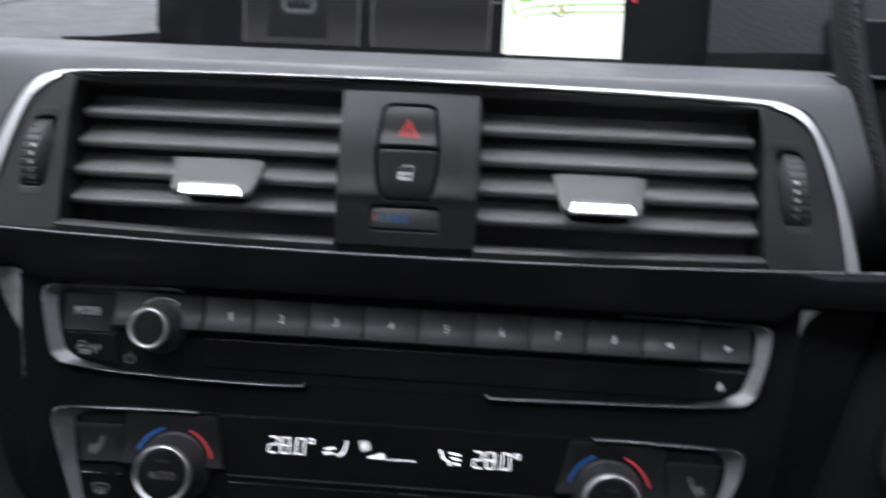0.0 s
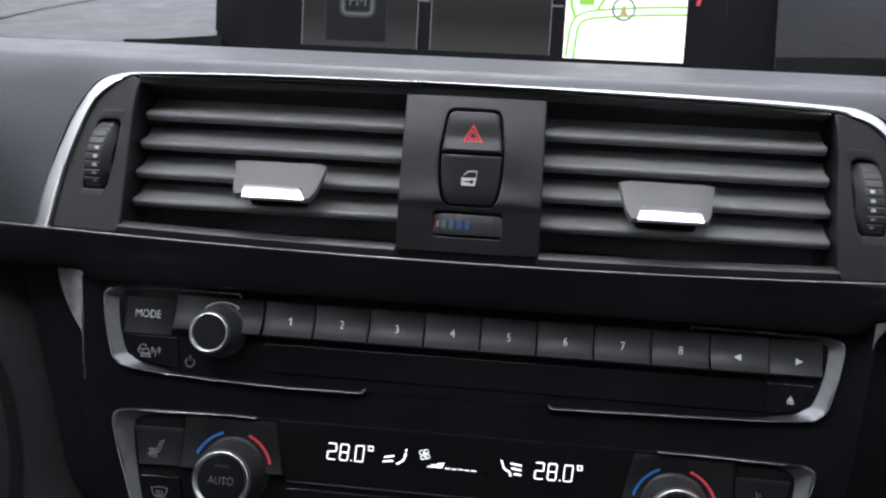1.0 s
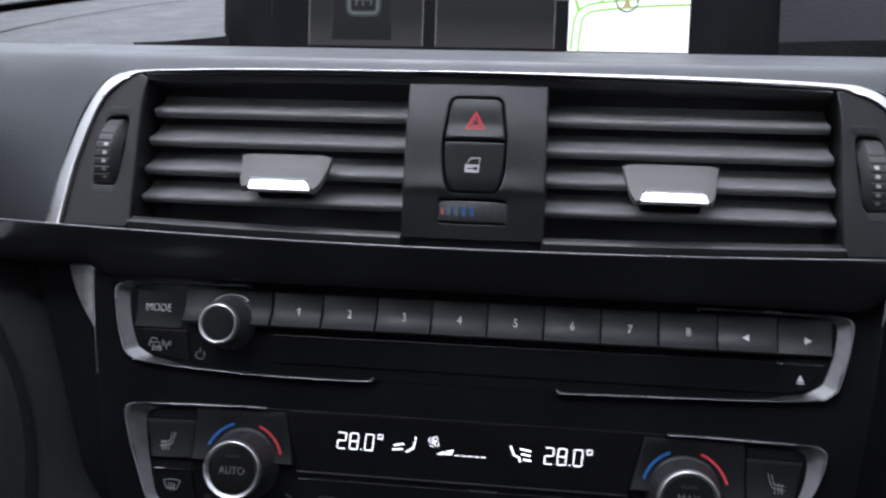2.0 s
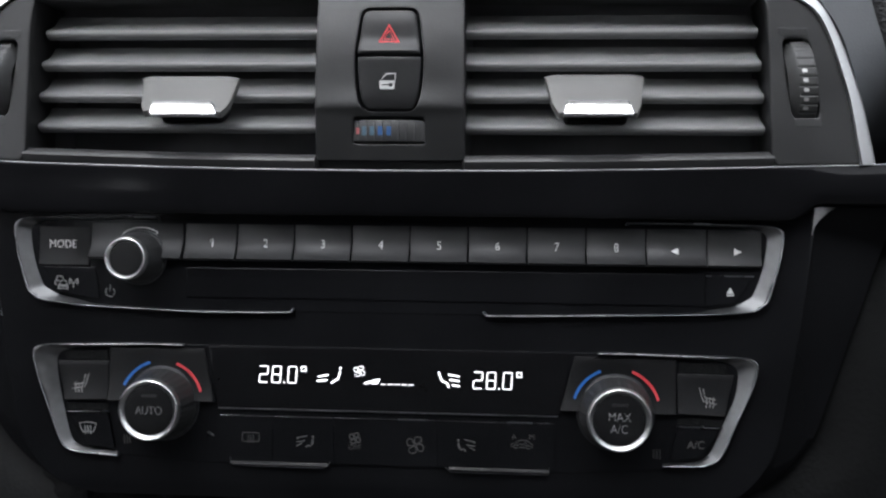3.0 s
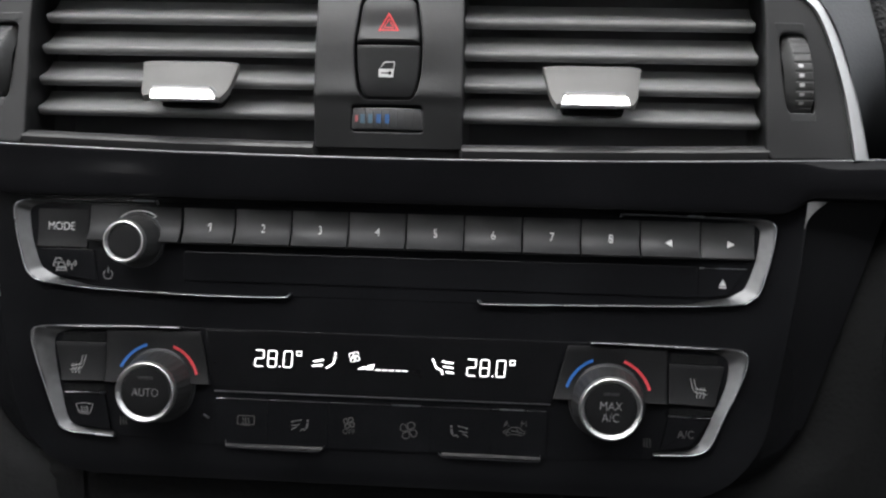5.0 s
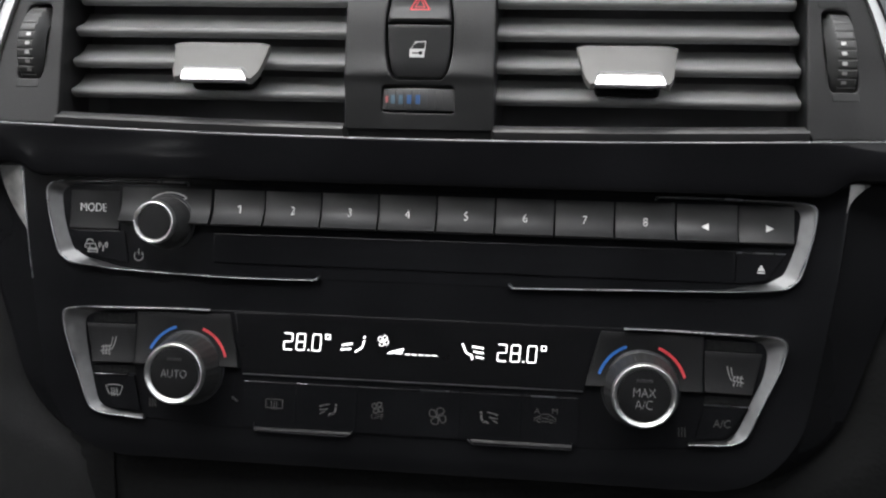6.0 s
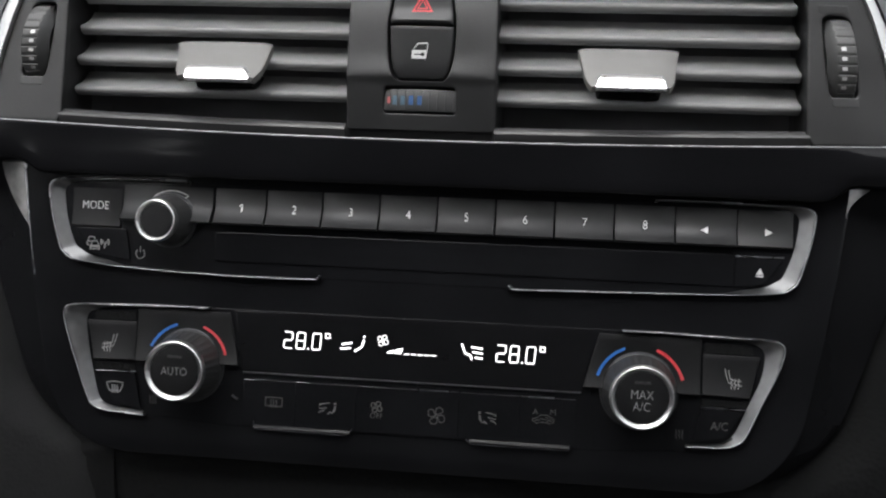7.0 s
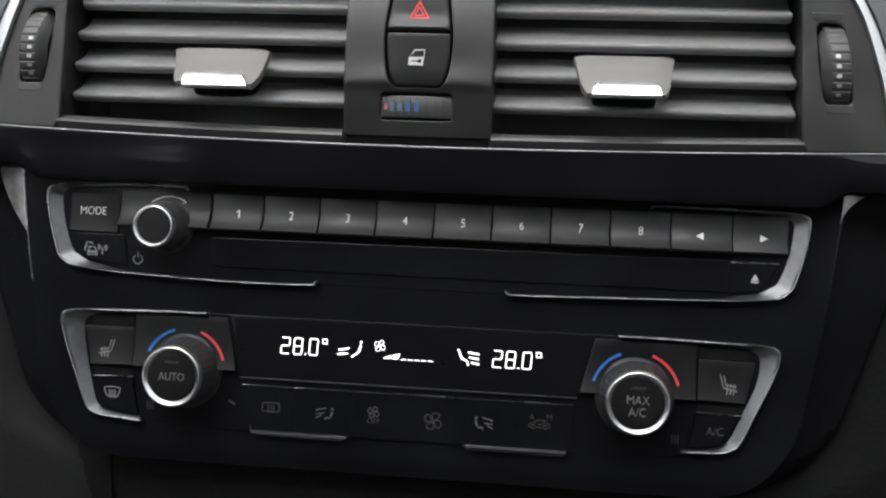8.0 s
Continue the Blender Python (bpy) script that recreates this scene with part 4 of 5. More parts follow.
bm = stroke([arc(SX, SY, 10.3, 128, 58, 16) + arc(SX, SY, 9.1, 62, 122, 16)], 0.34, lambda x, y: 0.3 + 3.6 * max(0, (-0.5 - y) / 11.0) ** 3.4 + 0.04, closed=True)
part("volume_scale", bm, PRINT, radio, "thin grey curved scale")


def knob(cx, cy, r_base, r_top, h, parent, name, label, rib=0.12, n=96, ring_w=0.9):
    k = part(name, lathe([(r_base + 0.5, -1), (r_base + 0.5, 0.9), (r_base + 0.3, 1.3), (r_base, 1.5), (r_base, 2.0), (r_base - 0.1, 3.0), (r_top + 0.55, h - 2.4), (r_top + 0.2, h - 1.6), (r_top - 0.2, h - 1.3)], cx, cy, n,
                         bump=lambda i, r, w: -rib if (i % 4 < 2 and 2.2 < w < h - 1.8) else 0), KNOBSIDE, parent, label, sharp=28)
    part("base_ring", lathe([(r_base + 0.75, 0.1), (r_base + 0.75, 1.0), (r_base + 0.6, 1.15), (r_base + 0.45, 1.0), (r_base + 0.45, 0.1)], cx, cy, 64), DIMEDGE, k, "thin polished ring at the foot")
    part("silver_ring", lathe([(r_top + 0.45, h - 2.4), (r_top + 0.42, h - 1.2), (r_top + 0.3, h - 0.7), (r_top + 0.05, h - 0.2), (r_top - 0.12, h - 0.04), (r_top - 0.25, h - 0.05), (r_top - 0.4, h - 0.2), (r_top - ring_w * 0.75, h - 0.75), (r_top - ring_w, h - 1.05), (r_top - ring_w - 0.1, h - 1.6)], cx, cy, 64), CHROME, k, "bright silver ring", sharp=60)
    part("cap", lathe([(r_top - ring_w + 0.05, h - 1.8), (r_top - ring_w - 0.1, h - 1.15), (r_top - ring_w - 0.5, h - 1.05), (r_top * 0.5, h - 1.0), (0.01, h - 1.0)], cx, cy, 64), CAP, k, "flat black cap")
    return k


knob(KX, KY, 8.2, 6.3, 13.0, radio, "volume_knob", "round black volume knob", rib=0.06)

# ---- the climate panel ----
climate = root("climate_panel", "black climate control panel with two knobs and lit display", "climate control")
C_BODY = rounded([(-115.2, -40.9), (-66, -39.4), (66, -39.4), (115.2, -40.9), (105.2, -74.6), (60, -77.6), (-60, -77.6), (-105.2, -74.6)], [3, 0, 0, 3, 4, 0, 0, 4], 6)
part("faceplate", plate(C_BODY, -12, 0.2, 0.3), GLOSS, climate, "glossy black faceplate")
CL = [((-66.0, -39.2), (-66.2, -39.9)), ((-80, -39.2), (-80, -40.0)), ((-100, -39.7), (-99, -40.9)), ((-111.2, -40.2), (-104.5, -41.8)), ((-114.7, -41.0), (-107.6, -43.2)), ((-115.7, -43.6), (-108.4, -46.2)), ((-114.2, -50), (-107.6, -53)),
      ((-110.4, -61.0), (-106.0, -60.8)), ((-106.8, -70.7), (-103.8, -69.6)), ((-104.5, -73.6), (-101.8, -72.3)), ((-100.4, -74.8), (-98.6, -73.5)), ((-93, -75.4), (-92.8, -74.0)), ((-87.0, -75.8), (-88.2, -74.3))]
# the driver's side is a little narrower and ends higher
CR = [((-66.0, -39.2), (-66.2, -39.9)), ((-80, -39.2), (-80, -40.0)), ((-100, -39.6), (-99, -40.7)), ((-110.6, -40.0), (-105.5, -41.6)), ((-114.0, -40.9), (-108.3, -43.0)), ((-114.8, -43.6), (-109.2, -46.0)), ((-113.1, -50), (-108.3, -52.5)),
      ((-108.6, -60.4), (-105.2, -60.2)), ((-104.8, -69.6), (-101.8, -68.6)), ((-102.2, -72.4), (-99.6, -71.2)), ((-98.4, -73.6), (-96.8, -72.7)), ((-91.5, -74.0), (-91.0, -73.3)), ((-86.6, -74.2), (-86.8, -73.6))]
silver_frame(*eased(CL), "silver_frame", climate, False)
silver_frame(*eased(CR), "silver_frame", climate, True)
# glossy display and its lit characters
part("display", plate([(-57.6, -39.9), (57.6, -39.9), (54.6, -59.4), (-54.6, -59.4)], -1, 0.75, 0.08), READOUT, climate, "black display glass")


def digits(x, y, h, wd, text):
    """Seven-bar figures, slightly slanted, each a part; a small ring for the degrees."""
    for ch in text:
        if ch == ".":
            part("decimal_point", stroke([[(x - 0.55, y - h / 2 + 0.1), (x - 0.05, y - h / 2 + 0.1)]], 0.44, 0.8), LIT, climate, "lit white point", smooth=False)
            x += 1.0
            continue
        l, r, t, m, b, k = x, x + wd, y + h / 2, y, y - h / 2, 0.3
        loop = [(l, t - k), (l + k, t), (r - k, t), (r, t - k), (r, b + k), (r - k, b), (l + k, b), (l, b + k)]
        two = [(l, t), (r - k, t), (r, t - k), (r, m + k), (r - k, m), (l + k, m), (l, m - k), (l, b + k), (l + k, b), (r, b)]
        slant = lambda pts: [(px + (py - y) * 0.06, py) for px, py in pts]
        bm = stroke([slant(two if ch == "2" else loop)], 0.36, 0.8, closed=ch != "2")
        if ch == "8":
            stroke([slant([(l, m), (r, m)])], 0.36, 0.8, bm=bm)
        part("digit", bm, LIT, climate, "lit white temperature figure", smooth=False)
        x += wd + 1.5
    part("degree_mark", stroke([[(x + 0.1, y + h / 2 + 0.1), (x + 1.5, y + h / 2 + 0.1), (x + 1.5, y + h / 2 - 1.3), (x + 0.1, y + h / 2 - 1.3)]], 0.42, 0.8, closed=True), LIT, climate, "lit white degree mark", smooth=False)


digits(-41.1, -48.4, 5.2, 2.65, "28.0")
digits(27.5, -48.8, 5.2, 2.65, "28.0")
seat_l = [[(-22.2, -48.8), (-18.8, -48.1)], [(-22.6, -50.2), (-19.2, -49.8)], [(-14.9, -45.6), (-15.1, -46.4)], [(-15.0, -46.9), (-15.7, -49.3)], [(-15.7, -49.3), (-18.0, -50.8)]]
part("airflow_symbol", stroke(seat_l, 0.55, 0.8), LIT, climate, "lit white airflow symbol", smooth=False)
seat_r = [[(16.3, -46.4), (17.5, -49.3)], [(17.5, -49.3), (19.3, -50.0)], [(19.3, -50.0), (19.6, -51.4)], [(19.4, -47.2), (23.0, -47.7)], [(19.8, -48.8), (23.0, -49.2)], [(20.6, -50.5), (23.1, -50.8)]]
part("airflow_symbol", stroke(seat_r, 0.55, 0.8), LIT, climate, "lit white airflow symbol", smooth=False)


def fan(cx, cy, r, w, width, bm=None):
    """Four rounded blades, each a loop with one straight side."""
    blade = [(0.04, 0.1), (-0.06, 0.55), (0.05, 0.92), (0.38, 1.0), (0.72, 0.9), (0.86, 0.6), (0.72, 0.34), (0.42, 0.24), (0.1, 0.06)]
    lines = []
    for q in range(4):
        c, n = math.cos(q * math.pi / 2 + 0.1), math.sin(q * math.pi / 2 + 0.1)
        lines.append([(cx + r * (a * c - b * n), cy + r * (a * n + b * c)) for a, b in spline(blade, 2)])
    return stroke(lines, width, w, bm=bm or bmesh.new())


bm = fan(-8.9, -46.8, 1.6, 0.8, 0.2)
shape([[(-7.8, -50.75), (-5.6, -50.75), (-5.0, -49.6), (-6.4, -50.0)], [(-5.2, -50.75), (-2.9, -50.75), (-2.2, -48.9), (-4.5, -49.4)]], 0.8, bm=bm)
stroke([[(-1.9 + i * 2.15, -50.75), (-0.25 + i * 2.15, -50.75)] for i in range(5)], 0.3, 0.8, bm=bm)
part("fan_speed_symbol", bm, LIT, climate, "lit white fan and speed bars", smooth=False)

# row of buttons under the display; the middle one is a rocker for the fan
BREAKS = [-54.2, -36.7, -16.9, 16.2, 35.4, 53.2]
keys = []
for a, b in zip(BREAKS, BREAKS[1:]):
    rocker = b - a > 30
    k = part("climate_button", plate([(a + .04, -61.9), (b - .04, -61.9), (b - .04, -76.6), (a + .04, -76.6)], -2, 0.9, 0.05), GLOSS, climate, "glossy black fan rocker" if rocker else "glossy black button")
    # light caught by the button's top edge, built as a bright strip
    part("lit_edge", plate([(a + .4, -61.75), (b - .4, -61.75), (b - .4, -62.05), (a + .4, -62.05)], 0.2, 0.95, 0.08), EDGE, k, "thin bright strip painting the lit upper edge")
    keys.append(k)
part("ledge", plate([(-54.6, -59.5), (54.2, -59.5), (53.9, -59.85), (-54.3, -59.85)], -1, 1.1, 0.12), DIMEDGE, climate, "thin ledge under the display")
for a, b in ((-50.2, -18.4), (20.0, 51.4)):
    rows = [[(x, v, w) for v, w in ((-76.3, 0.7), (-76.6, 1.2), (-77.0, 1.7), (-77.4, 1.8), (-77.7, 1.4), (-77.8, 0.0))] for x in (a, a + 0.5, b - 1.2, b)]
    part("finger_ledge", loft(rows, closed_u=True, cap=True), GLOSS, climate, "small ledge under the buttons")
for line in ([(-50.2, -75.2), (-50.2, -77.2), (-49.6, -77.7), (-20.6, -77.9), (-19.4, -77.6), (-17.9, -75.9)], [(18.9, -76.4), (20.2, -77.7), (21.2, -77.9), (50.8, -77.9), (51.4, -77.5), (51.4, -75.9)]):
    part("ledge_edge", stroke([line], 0.22, 1.5, 0.3), DIMEDGE, climate, "dull polished edge of the ledge")
# printed symbols
heat = lambda x, y, s=1.0, n=3: [[(x + (i - (n - 1) / 2) * 1.1 * s + 0.25 * s * math.sin(j * 1.6), y + (j - 4) * 0.42 * s) for j in range(9)] for i in range(n)]
bm = stroke([rounded([(-46.6, -67.3), (-41.1, -67.3), (-41.1, -70.1), (-46.6, -70.1)], 0.35, 3)], 0.26, 0.92, closed=True)
stroke(heat(-43.85, -69.3, 0.8), 0.24, 0.92, bm=bm)
part("rear_defrost_symbol", bm, FAINT, keys[0], "grey heated rear window symbol")


def airflow(x, y, s):
    """A seated figure with three streams of air aimed at its chest and feet."""
    at = lambda pts: [(x + s * a, y + b) for a, b in pts]
    bm = stroke([at(l) for l in ([(-2.9, 1.0), (-1.5, 1.35), (0.5, 1.75)], [(-2.9, 1.0), (-2.3, 0.75)], [(-2.9, -0.2), (-1.3, -0.1), (-0.2, 0.2)], [(-2.9, -1.7), (-2.2, -1.1), (-1.1, -0.75)])], 0.32, 0.92)
    stroke([at([(1.75, -1.55), (0.7, -1.2), (0.4, -1.5), (0.1, -2.0)])], 0.42, 0.92, bm=bm)
    stroke([at([(2.35, 0.75), (2.3, -0.2), (1.9, -1.1)])], 0.62, 0.92, bm=bm)
    return shape([[(x + s * 2.4 + 0.42 * math.cos(q), y + 1.5 + 0.42 * math.sin(q)) for q in [k * math.pi / 4 for k in range(8)]]], 0.92, bm=bm)


part("airflow_symbol", airflow(-26.0, -69.6, 1), DULL, keys[1], "grey airflow symbol")
off = part("fan_symbol", fan(-10.1, -68.2, 1.65, 0.92, 0.42), FAINT, keys[2], "grey fan symbol")
lettering("off_word", "OFF", -10.1, -71.0, 0.95, 1.7, FAINT, off, spread=1.0, bold=-0.03)
part("fan_symbol", fan(9.2, -69.8, 2.55, 0.92, 0.3), FAINT, keys[2], "grey fan symbol")
part("airflow_symbol", airflow(25.3, -69.4, -1), DULL, keys[3], "grey airflow symbol")
bm = stroke([[(40.0, -69.5), (39.5, -69.3), (39.7, -68.6), (41.0, -68.2), (42.1, -67.3), (44.3, -67.3), (45.4, -68.2), (46.2, -68.5), (46.2, -69.4), (45.7, -69.6)], [(43.9, -69.6), (41.9, -69.6)], arc(41.0, -69.4, 0.62, 0, 330, 8), arc(44.8, -69.4, 0.62, 0, 330, 8), [(41.9, -68.5), (43.8, -68.7), (44.3, -68.2), (43.6, -67.9)]], 0.24, 0.92)
circ = part("recirculation_symbol", bm, FAINT, keys[4], "grey car recirculation symbol")
lettering("letter", "A", 40.4, -66.3, 0.95, 1.9, FAINT, circ, bold=-0.03)
lettering("letter", "M", 45.9, -66.2, 0.95, 1.9, FAINT, circ, bold=-0.03)
# small silver tick standing in for a glint on the gloss panel
part("glint_tick", plate(rounded([(-58.3, -67.7), (-57.9, -67.2), (-55.9, -68.5), (-56.3, -69.0)], 0.2), 0, 0.9, 0.15), SILVER, climate, "tiny silver tick painting a glint")


def curved_key(tl, tr, br, bl, w0, foot):
    """A four-sided key whose face is hollow from the top and stands out along its foot."""
    tl, tr, br, bl = Vector(tl), Vector(tr), Vector(br), Vector(bl)
    qs = (0.0, 0.0, 0.008, 0.02, 0.25, 0.5, 0.75, 0.98, 0.992, 1.0, 1.0)
    drops = (None, -0.25, -0.08, 0, 0, 0, 0, 0, -0.08, -0.25, None)
    rows = []
    for q, drop in zip(qs, drops):
        line = []
        for i in range(17):
            t = i / 16
            p = tl.lerp(bl, t).lerp(tr.lerp(br, t), q)
            w = w0 + foot * t ** 3.2 - (0.25 if i == 0 else 0)
            line.append((p.x, p.y, -1.0 if drop is None else w + drop))
        x, y, w = line[-1]
        line += [(x, y - 0.3, -1.0 if drop is None else w - 0.3), (x, y - 0.4, -1.0 if drop is None else w - 0.9), (x, y - 0.4, -1.0)]
        rows.append([(line[0][0], line[0][1], -1.0)] + line)
    return loft(rows, cap=True)


def bank(s):
    """The knob plate, knob and seat keys of one side (s = -1 left, 1 right)."""
    flip = (lambda p: p) if s < 0 else mirror
    left, right, top_l, top_r = (-90.6, -55.8, -90.6, -59.4) if s < 0 else (-90.2, -54.9, -90.2, -59.1)
    plate_corners = [(s * -x, y) for x, y in ((top_l, -40.7), (top_r, -40.6), (right, -57.2), (left, -57.6))]
    part("knob_plate", curved_key(*plate_corners, 0.9, 1.9), CAP, climate, "satin black curved plate round the knob", sharp=30)
    part("knob_foot", plate(flip(rounded([(-90.6, -58.6), (-57.0, -57.9), (-59, -76.2), (-86.8, -75.8)], 1.0)), -1, 0.35, 0.08), GLOSS, climate)
    cx, cy = (-73.0, -58.6) if s < 0 else (71.9, -57.9)
    k = knob(cx, cy, 11.4, 9.25, 13.6, climate, "temperature_knob", "round black temperature knob", rib=0.2, n=128, ring_w=1.25)
    if s < 0:
        lettering("auto_word", "AUTO", cx, cy - 0.1, 12.7, 2.6, ICON, k, spread=0.83, bold=-0.06)
    else:
        lettering("max_word", "MAX", cx, cy + 0.9, 12.7, 2.7, ICON, k, spread=0.84, bold=-0.06)
        lettering("ac_word", "A/C", cx, cy - 2.7, 12.7, 2.7, ICON, k, spread=0.84, bold=-0.06)
    part("indicator_lamp", plate(rounded([(cx - 2.4, cy + 4.0), (cx + 2.4, cy + 4.0), (cx + 2.4, cy + 4.9), (cx - 2.4, cy + 4.9)], 0.2), 12.1, 12.68, 0.05), KNOBP, k, "unlit indicator bar")
    part("blue_scale", stroke([arc(cx, cy + 0.3, 13.5, 156 if s < 0 else 163, 107 if s < 0 else 111, 14)], 0.85, lambda x, y: 1.02 + 1.9 * max(0, (-40.7 - y) / 16.7) ** 3.2), BLUE, climate, "blue curved scale")
    part("red_scale", stroke([arc(cx, cy + 0.3, 13.5, 69, 17, 14)], 0.85, lambda x, y: 1.02 + 1.9 * max(0, (-40.7 - y) / 16.7) ** 3.2), SCALERED, climate, "red curved scale")
    part("recess", plate(flip([(-105.2, -42.0), (-91.3, -41.7), (-91.3, -44.9), (-105.9, -45.2)]), -1, 0.45, 0.1), KNEE, climate, "black slot above the seat key")
    seat = part("seat_heating_button", curved_key(*[(s * -x, y) for x, y in ((-107.8, -45.5), (-90.8, -45.3), (-90.8, -57.4), (-105.1, -57.8))], 0.9, 1.2), KEYDARK, climate, "black seat heating key", sharp=30)
    part("recess", plate(flip([(-105.0, -59.2), (-91.2, -58.9), (-91.2, -61.2), (-104.6, -61.5)]), -1, 0.4, 0.1), KNEE, climate)
    low = part("lower_key", plate(flip(rounded([(-104.2, -61.9), (-91.0, -61.7), (-88.6, -73.9 if s < 0 else -72.8), (-98.4, -72.6 if s < 0 else -71.2)], 0.9)), -2, 1.2, 0.25), GLOSS, climate, "glossy black key")
    # lit top edge of the lower key, painted with a bright strip
    part("lit_edge", plate(flip([(-104.3, -61.7), (-91.0, -61.5), (-91.0, -61.85), (-104.2, -62.1)]), 0.2, 1.5, 0.1), EDGE, low, "thin bright strip painting the lit upper edge")
    fx = lambda pts: [(s * -x, y) for x, y in pts]
    on_seat = lambda x, y: 0.94 + 1.2 * max(0, (-45.3 - y) / 12.2) ** 3.2
    bm = stroke([fx([(-97.4, -49.4), (-97.9, -51.6), (-98.6, -53.6), (-102.6, -54.4)]), fx([(-98.5, -49.7), (-99.1, -52.6), (-102.4, -53.1)])], 0.26, on_seat)
    stroke([fx(l) for l in heat(-100.6, -53.9, 0.95)], 0.26, on_seat, bm=bm)
    part("seat_symbol", bm, ICON, seat, "grey heated seat symbol")
    if s < 0:
        bm = stroke([[(-100.5, -65.7), (-98.9, -65.35), (-97.6, -65.25), (-96.3, -65.35), (-94.8, -65.7), (-95.3, -67.3), (-95.9, -68.5), (-96.8, -68.3), (-97.6, -68.25), (-98.4, -68.3), (-99.2, -68.5), (-99.9, -67.3)]], 0.28, 1.22, closed=True)
        stroke(heat(-97.6, -67.7, 0.8), 0.28, 1.22, bm=bm)
        part("defrost_symbol", bm, ICON, low, "grey windscreen heating symbol")
    else:
        lettering("ac_word", "A/C", 96.6, -67.2, 1.25, 2.5, FAINT, low, spread=0.9)
    part("warm_symbol", stroke(heat(s * 84.8, -70.6, 0.85), 0.26, 0.37), FAINT, climate, "faint grey warm air symbol")


bank(-1)
bank(1)

# ---- the screen on top of the dash ----
screen = root("display_screen", "dark dash-top screen showing radio tiles and a map", "screen", m=PANEL @ pose(0, 0.100, -0.085, 8))
sc = lambda u, v: (u, v - 100.0)
part("housing", plate(rounded([(-121.0, -26), (121, -26), (121, 92), (-121.0, 92)], 5), -18, 0.5, 1.0), GLASS, screen, "black screen housing")
part("glass", plate([(-99.5, -2), (93.0, -2), (93.0, 84), (-99.5, 84)], 0.2, 0.9, 0.3), GLASS, screen, "black glass")
for a, b in ((-82.5, -33.2), (-27.6, 22.3)):
    t = part("tile", shape([[(a, 6.3), (b, 6.3), (b, 76), (a, 76)]], 0.9, 0.05), TILE, screen, "dim grey screen tile")
    for u in (a, b):
        part("tile_edge", stroke([[(u, 6.3), (u, 76)]], 0.4, 0.96, 0.04), TILELINE, t)
    if a < -50:
        q = part("icon_ground", shape([[(-72.6, 8.6), (-46.4, 8.6), (-46.4, 33), (-72.6, 33)]], 0.98, 0.05), TILEDARK, t, "dark icon square")
        part("icon_edge", stroke([[(-72.6, 8.6), (-46.4, 8.6), (-46.4, 33), (-72.6, 33)]], 0.35, 1.02, 0.04, closed=True), FMHALO, q)
        part("icon_halo", stroke([rounded([(-65.4, 19.8), (-52.6, 19.8), (-52.6, 30.6), (-65.4, 30.6)], 2.5)], 2.6, 1.0, 0.04, closed=True), FMHALO, q)
        part("icon_border", stroke([rounded([(-65.2, 20.0), (-52.8, 20.0), (-52.8, 30.4), (-65.2, 30.4)], 2.5)], 0.9, 1.06, 0.05, closed=True), FMGLOW, q)
        lettering("band_word", "FM", -59.0, 25.4, 1.06, 4.5, FMGLOW, q)
    else:
        part("unreadable_line", shape([[(-24.6, 34), (-17.6, 34), (-17.6, 44), (-24.6, 44)], [(-14.9, 34), (-4.6, 34), (-4.6, 37.8), (-14.9, 37.8)]], 0.98, 0.05), TEXTLIT, t)
tie = [part("tile_link", stroke([[(x0, 26.5), (x1, 26.5)]], 0.7, 0.92, 0.05), TILELINE, screen) for x0, x1 in ((-33.2, -28.6), (22.3, 27.2))]
m_ = part("map", shape([[(28.0, 5.6), (77.0, 5.6), (77.0, 76), (28.0, 76)]], 0.9, 0.05), MAPLIT, screen, "bright white map picture")
main = spline([(30.8, 5.8), (31.3, 12), (32.2, 19), (35.6, 22.6), (44, 24.2), (60, 25.6), (76.9, 26.4)], 6)
part("road", stroke([main], 4.0, 0.98, 0.03), MAPGREEN, m_, "green edged main road")
part("road", stroke([main], 2.1, 1.0, 0.03), MAPLIT, m_, "white middle of the main road")
part("road", stroke([[(32.4, 21), (30.4, 27), (29.2, 36), (29.6, 60)]], 1.3, 0.97, 0.03), MAPGREEN, m_, "green side road")
part("road", stroke([[(40, 24), (46, 34)]], 1.2, 0.97, 0.03), MAPGREEN, m_, "green side road")
part("park", shape([[(33.4, 27.2), (39.6, 27.2), (39.6, 31.4), (33.4, 31.4)]], 0.98, 0.04), MAPGREEN, m_, "green patch")
part("position_ring", stroke([arc(51.6, 26.2, 4.4, 0, 345, 24)], 0.9, 1.03, 0.04, closed=True), MAPGREY, m_, "grey ring")
part("position_arrow", shape([[(49.6, 22.6), (51.6, 24.0), (53.6, 22.6), (51.6, 28.6)]], 1.03, 0.04), MAPORANGE, m_, "orange arrow")
part("page_arrow", stroke([[(80.6, 38.4), (82.6, 34.0), (81.0, 28.8)]], 1.6, 0.95, 0.05), REDLIT, screen, "red page arrow")

# grey wedges painting reflections where the console face turns back under the strip
def wedge(s, long):
    top = 5.6 if s < 0 else 6.7
    rows = []
    for i in range(25):
        t = i / 24
        v = top - long * t
        a = half_width(v) - 0.3
        wid = (9.4 * max(0.0, 1 - (t / 0.56) ** 1.5) + 0.9 * (1 - t) if s < 0 else 6.2 * (1 - t) ** 2.1) + 0.15
        rows.append([(s * (a + wid * q), v, 0.2 - 0.022 * (wid * q) ** 2.0 - 0.10 * wid * q) for q in (0, 0.25, 0.5, 0.75, 1.0)])
    return loft(rows)


for s_ in (-1, 1):
    solid("trim_wedge_reflection", wedge(s_, 37 if s_ < 0 else 8.5), WEDGE, "grey wedge painting a reflection at the edge of the console face", "trim", sharp=60)

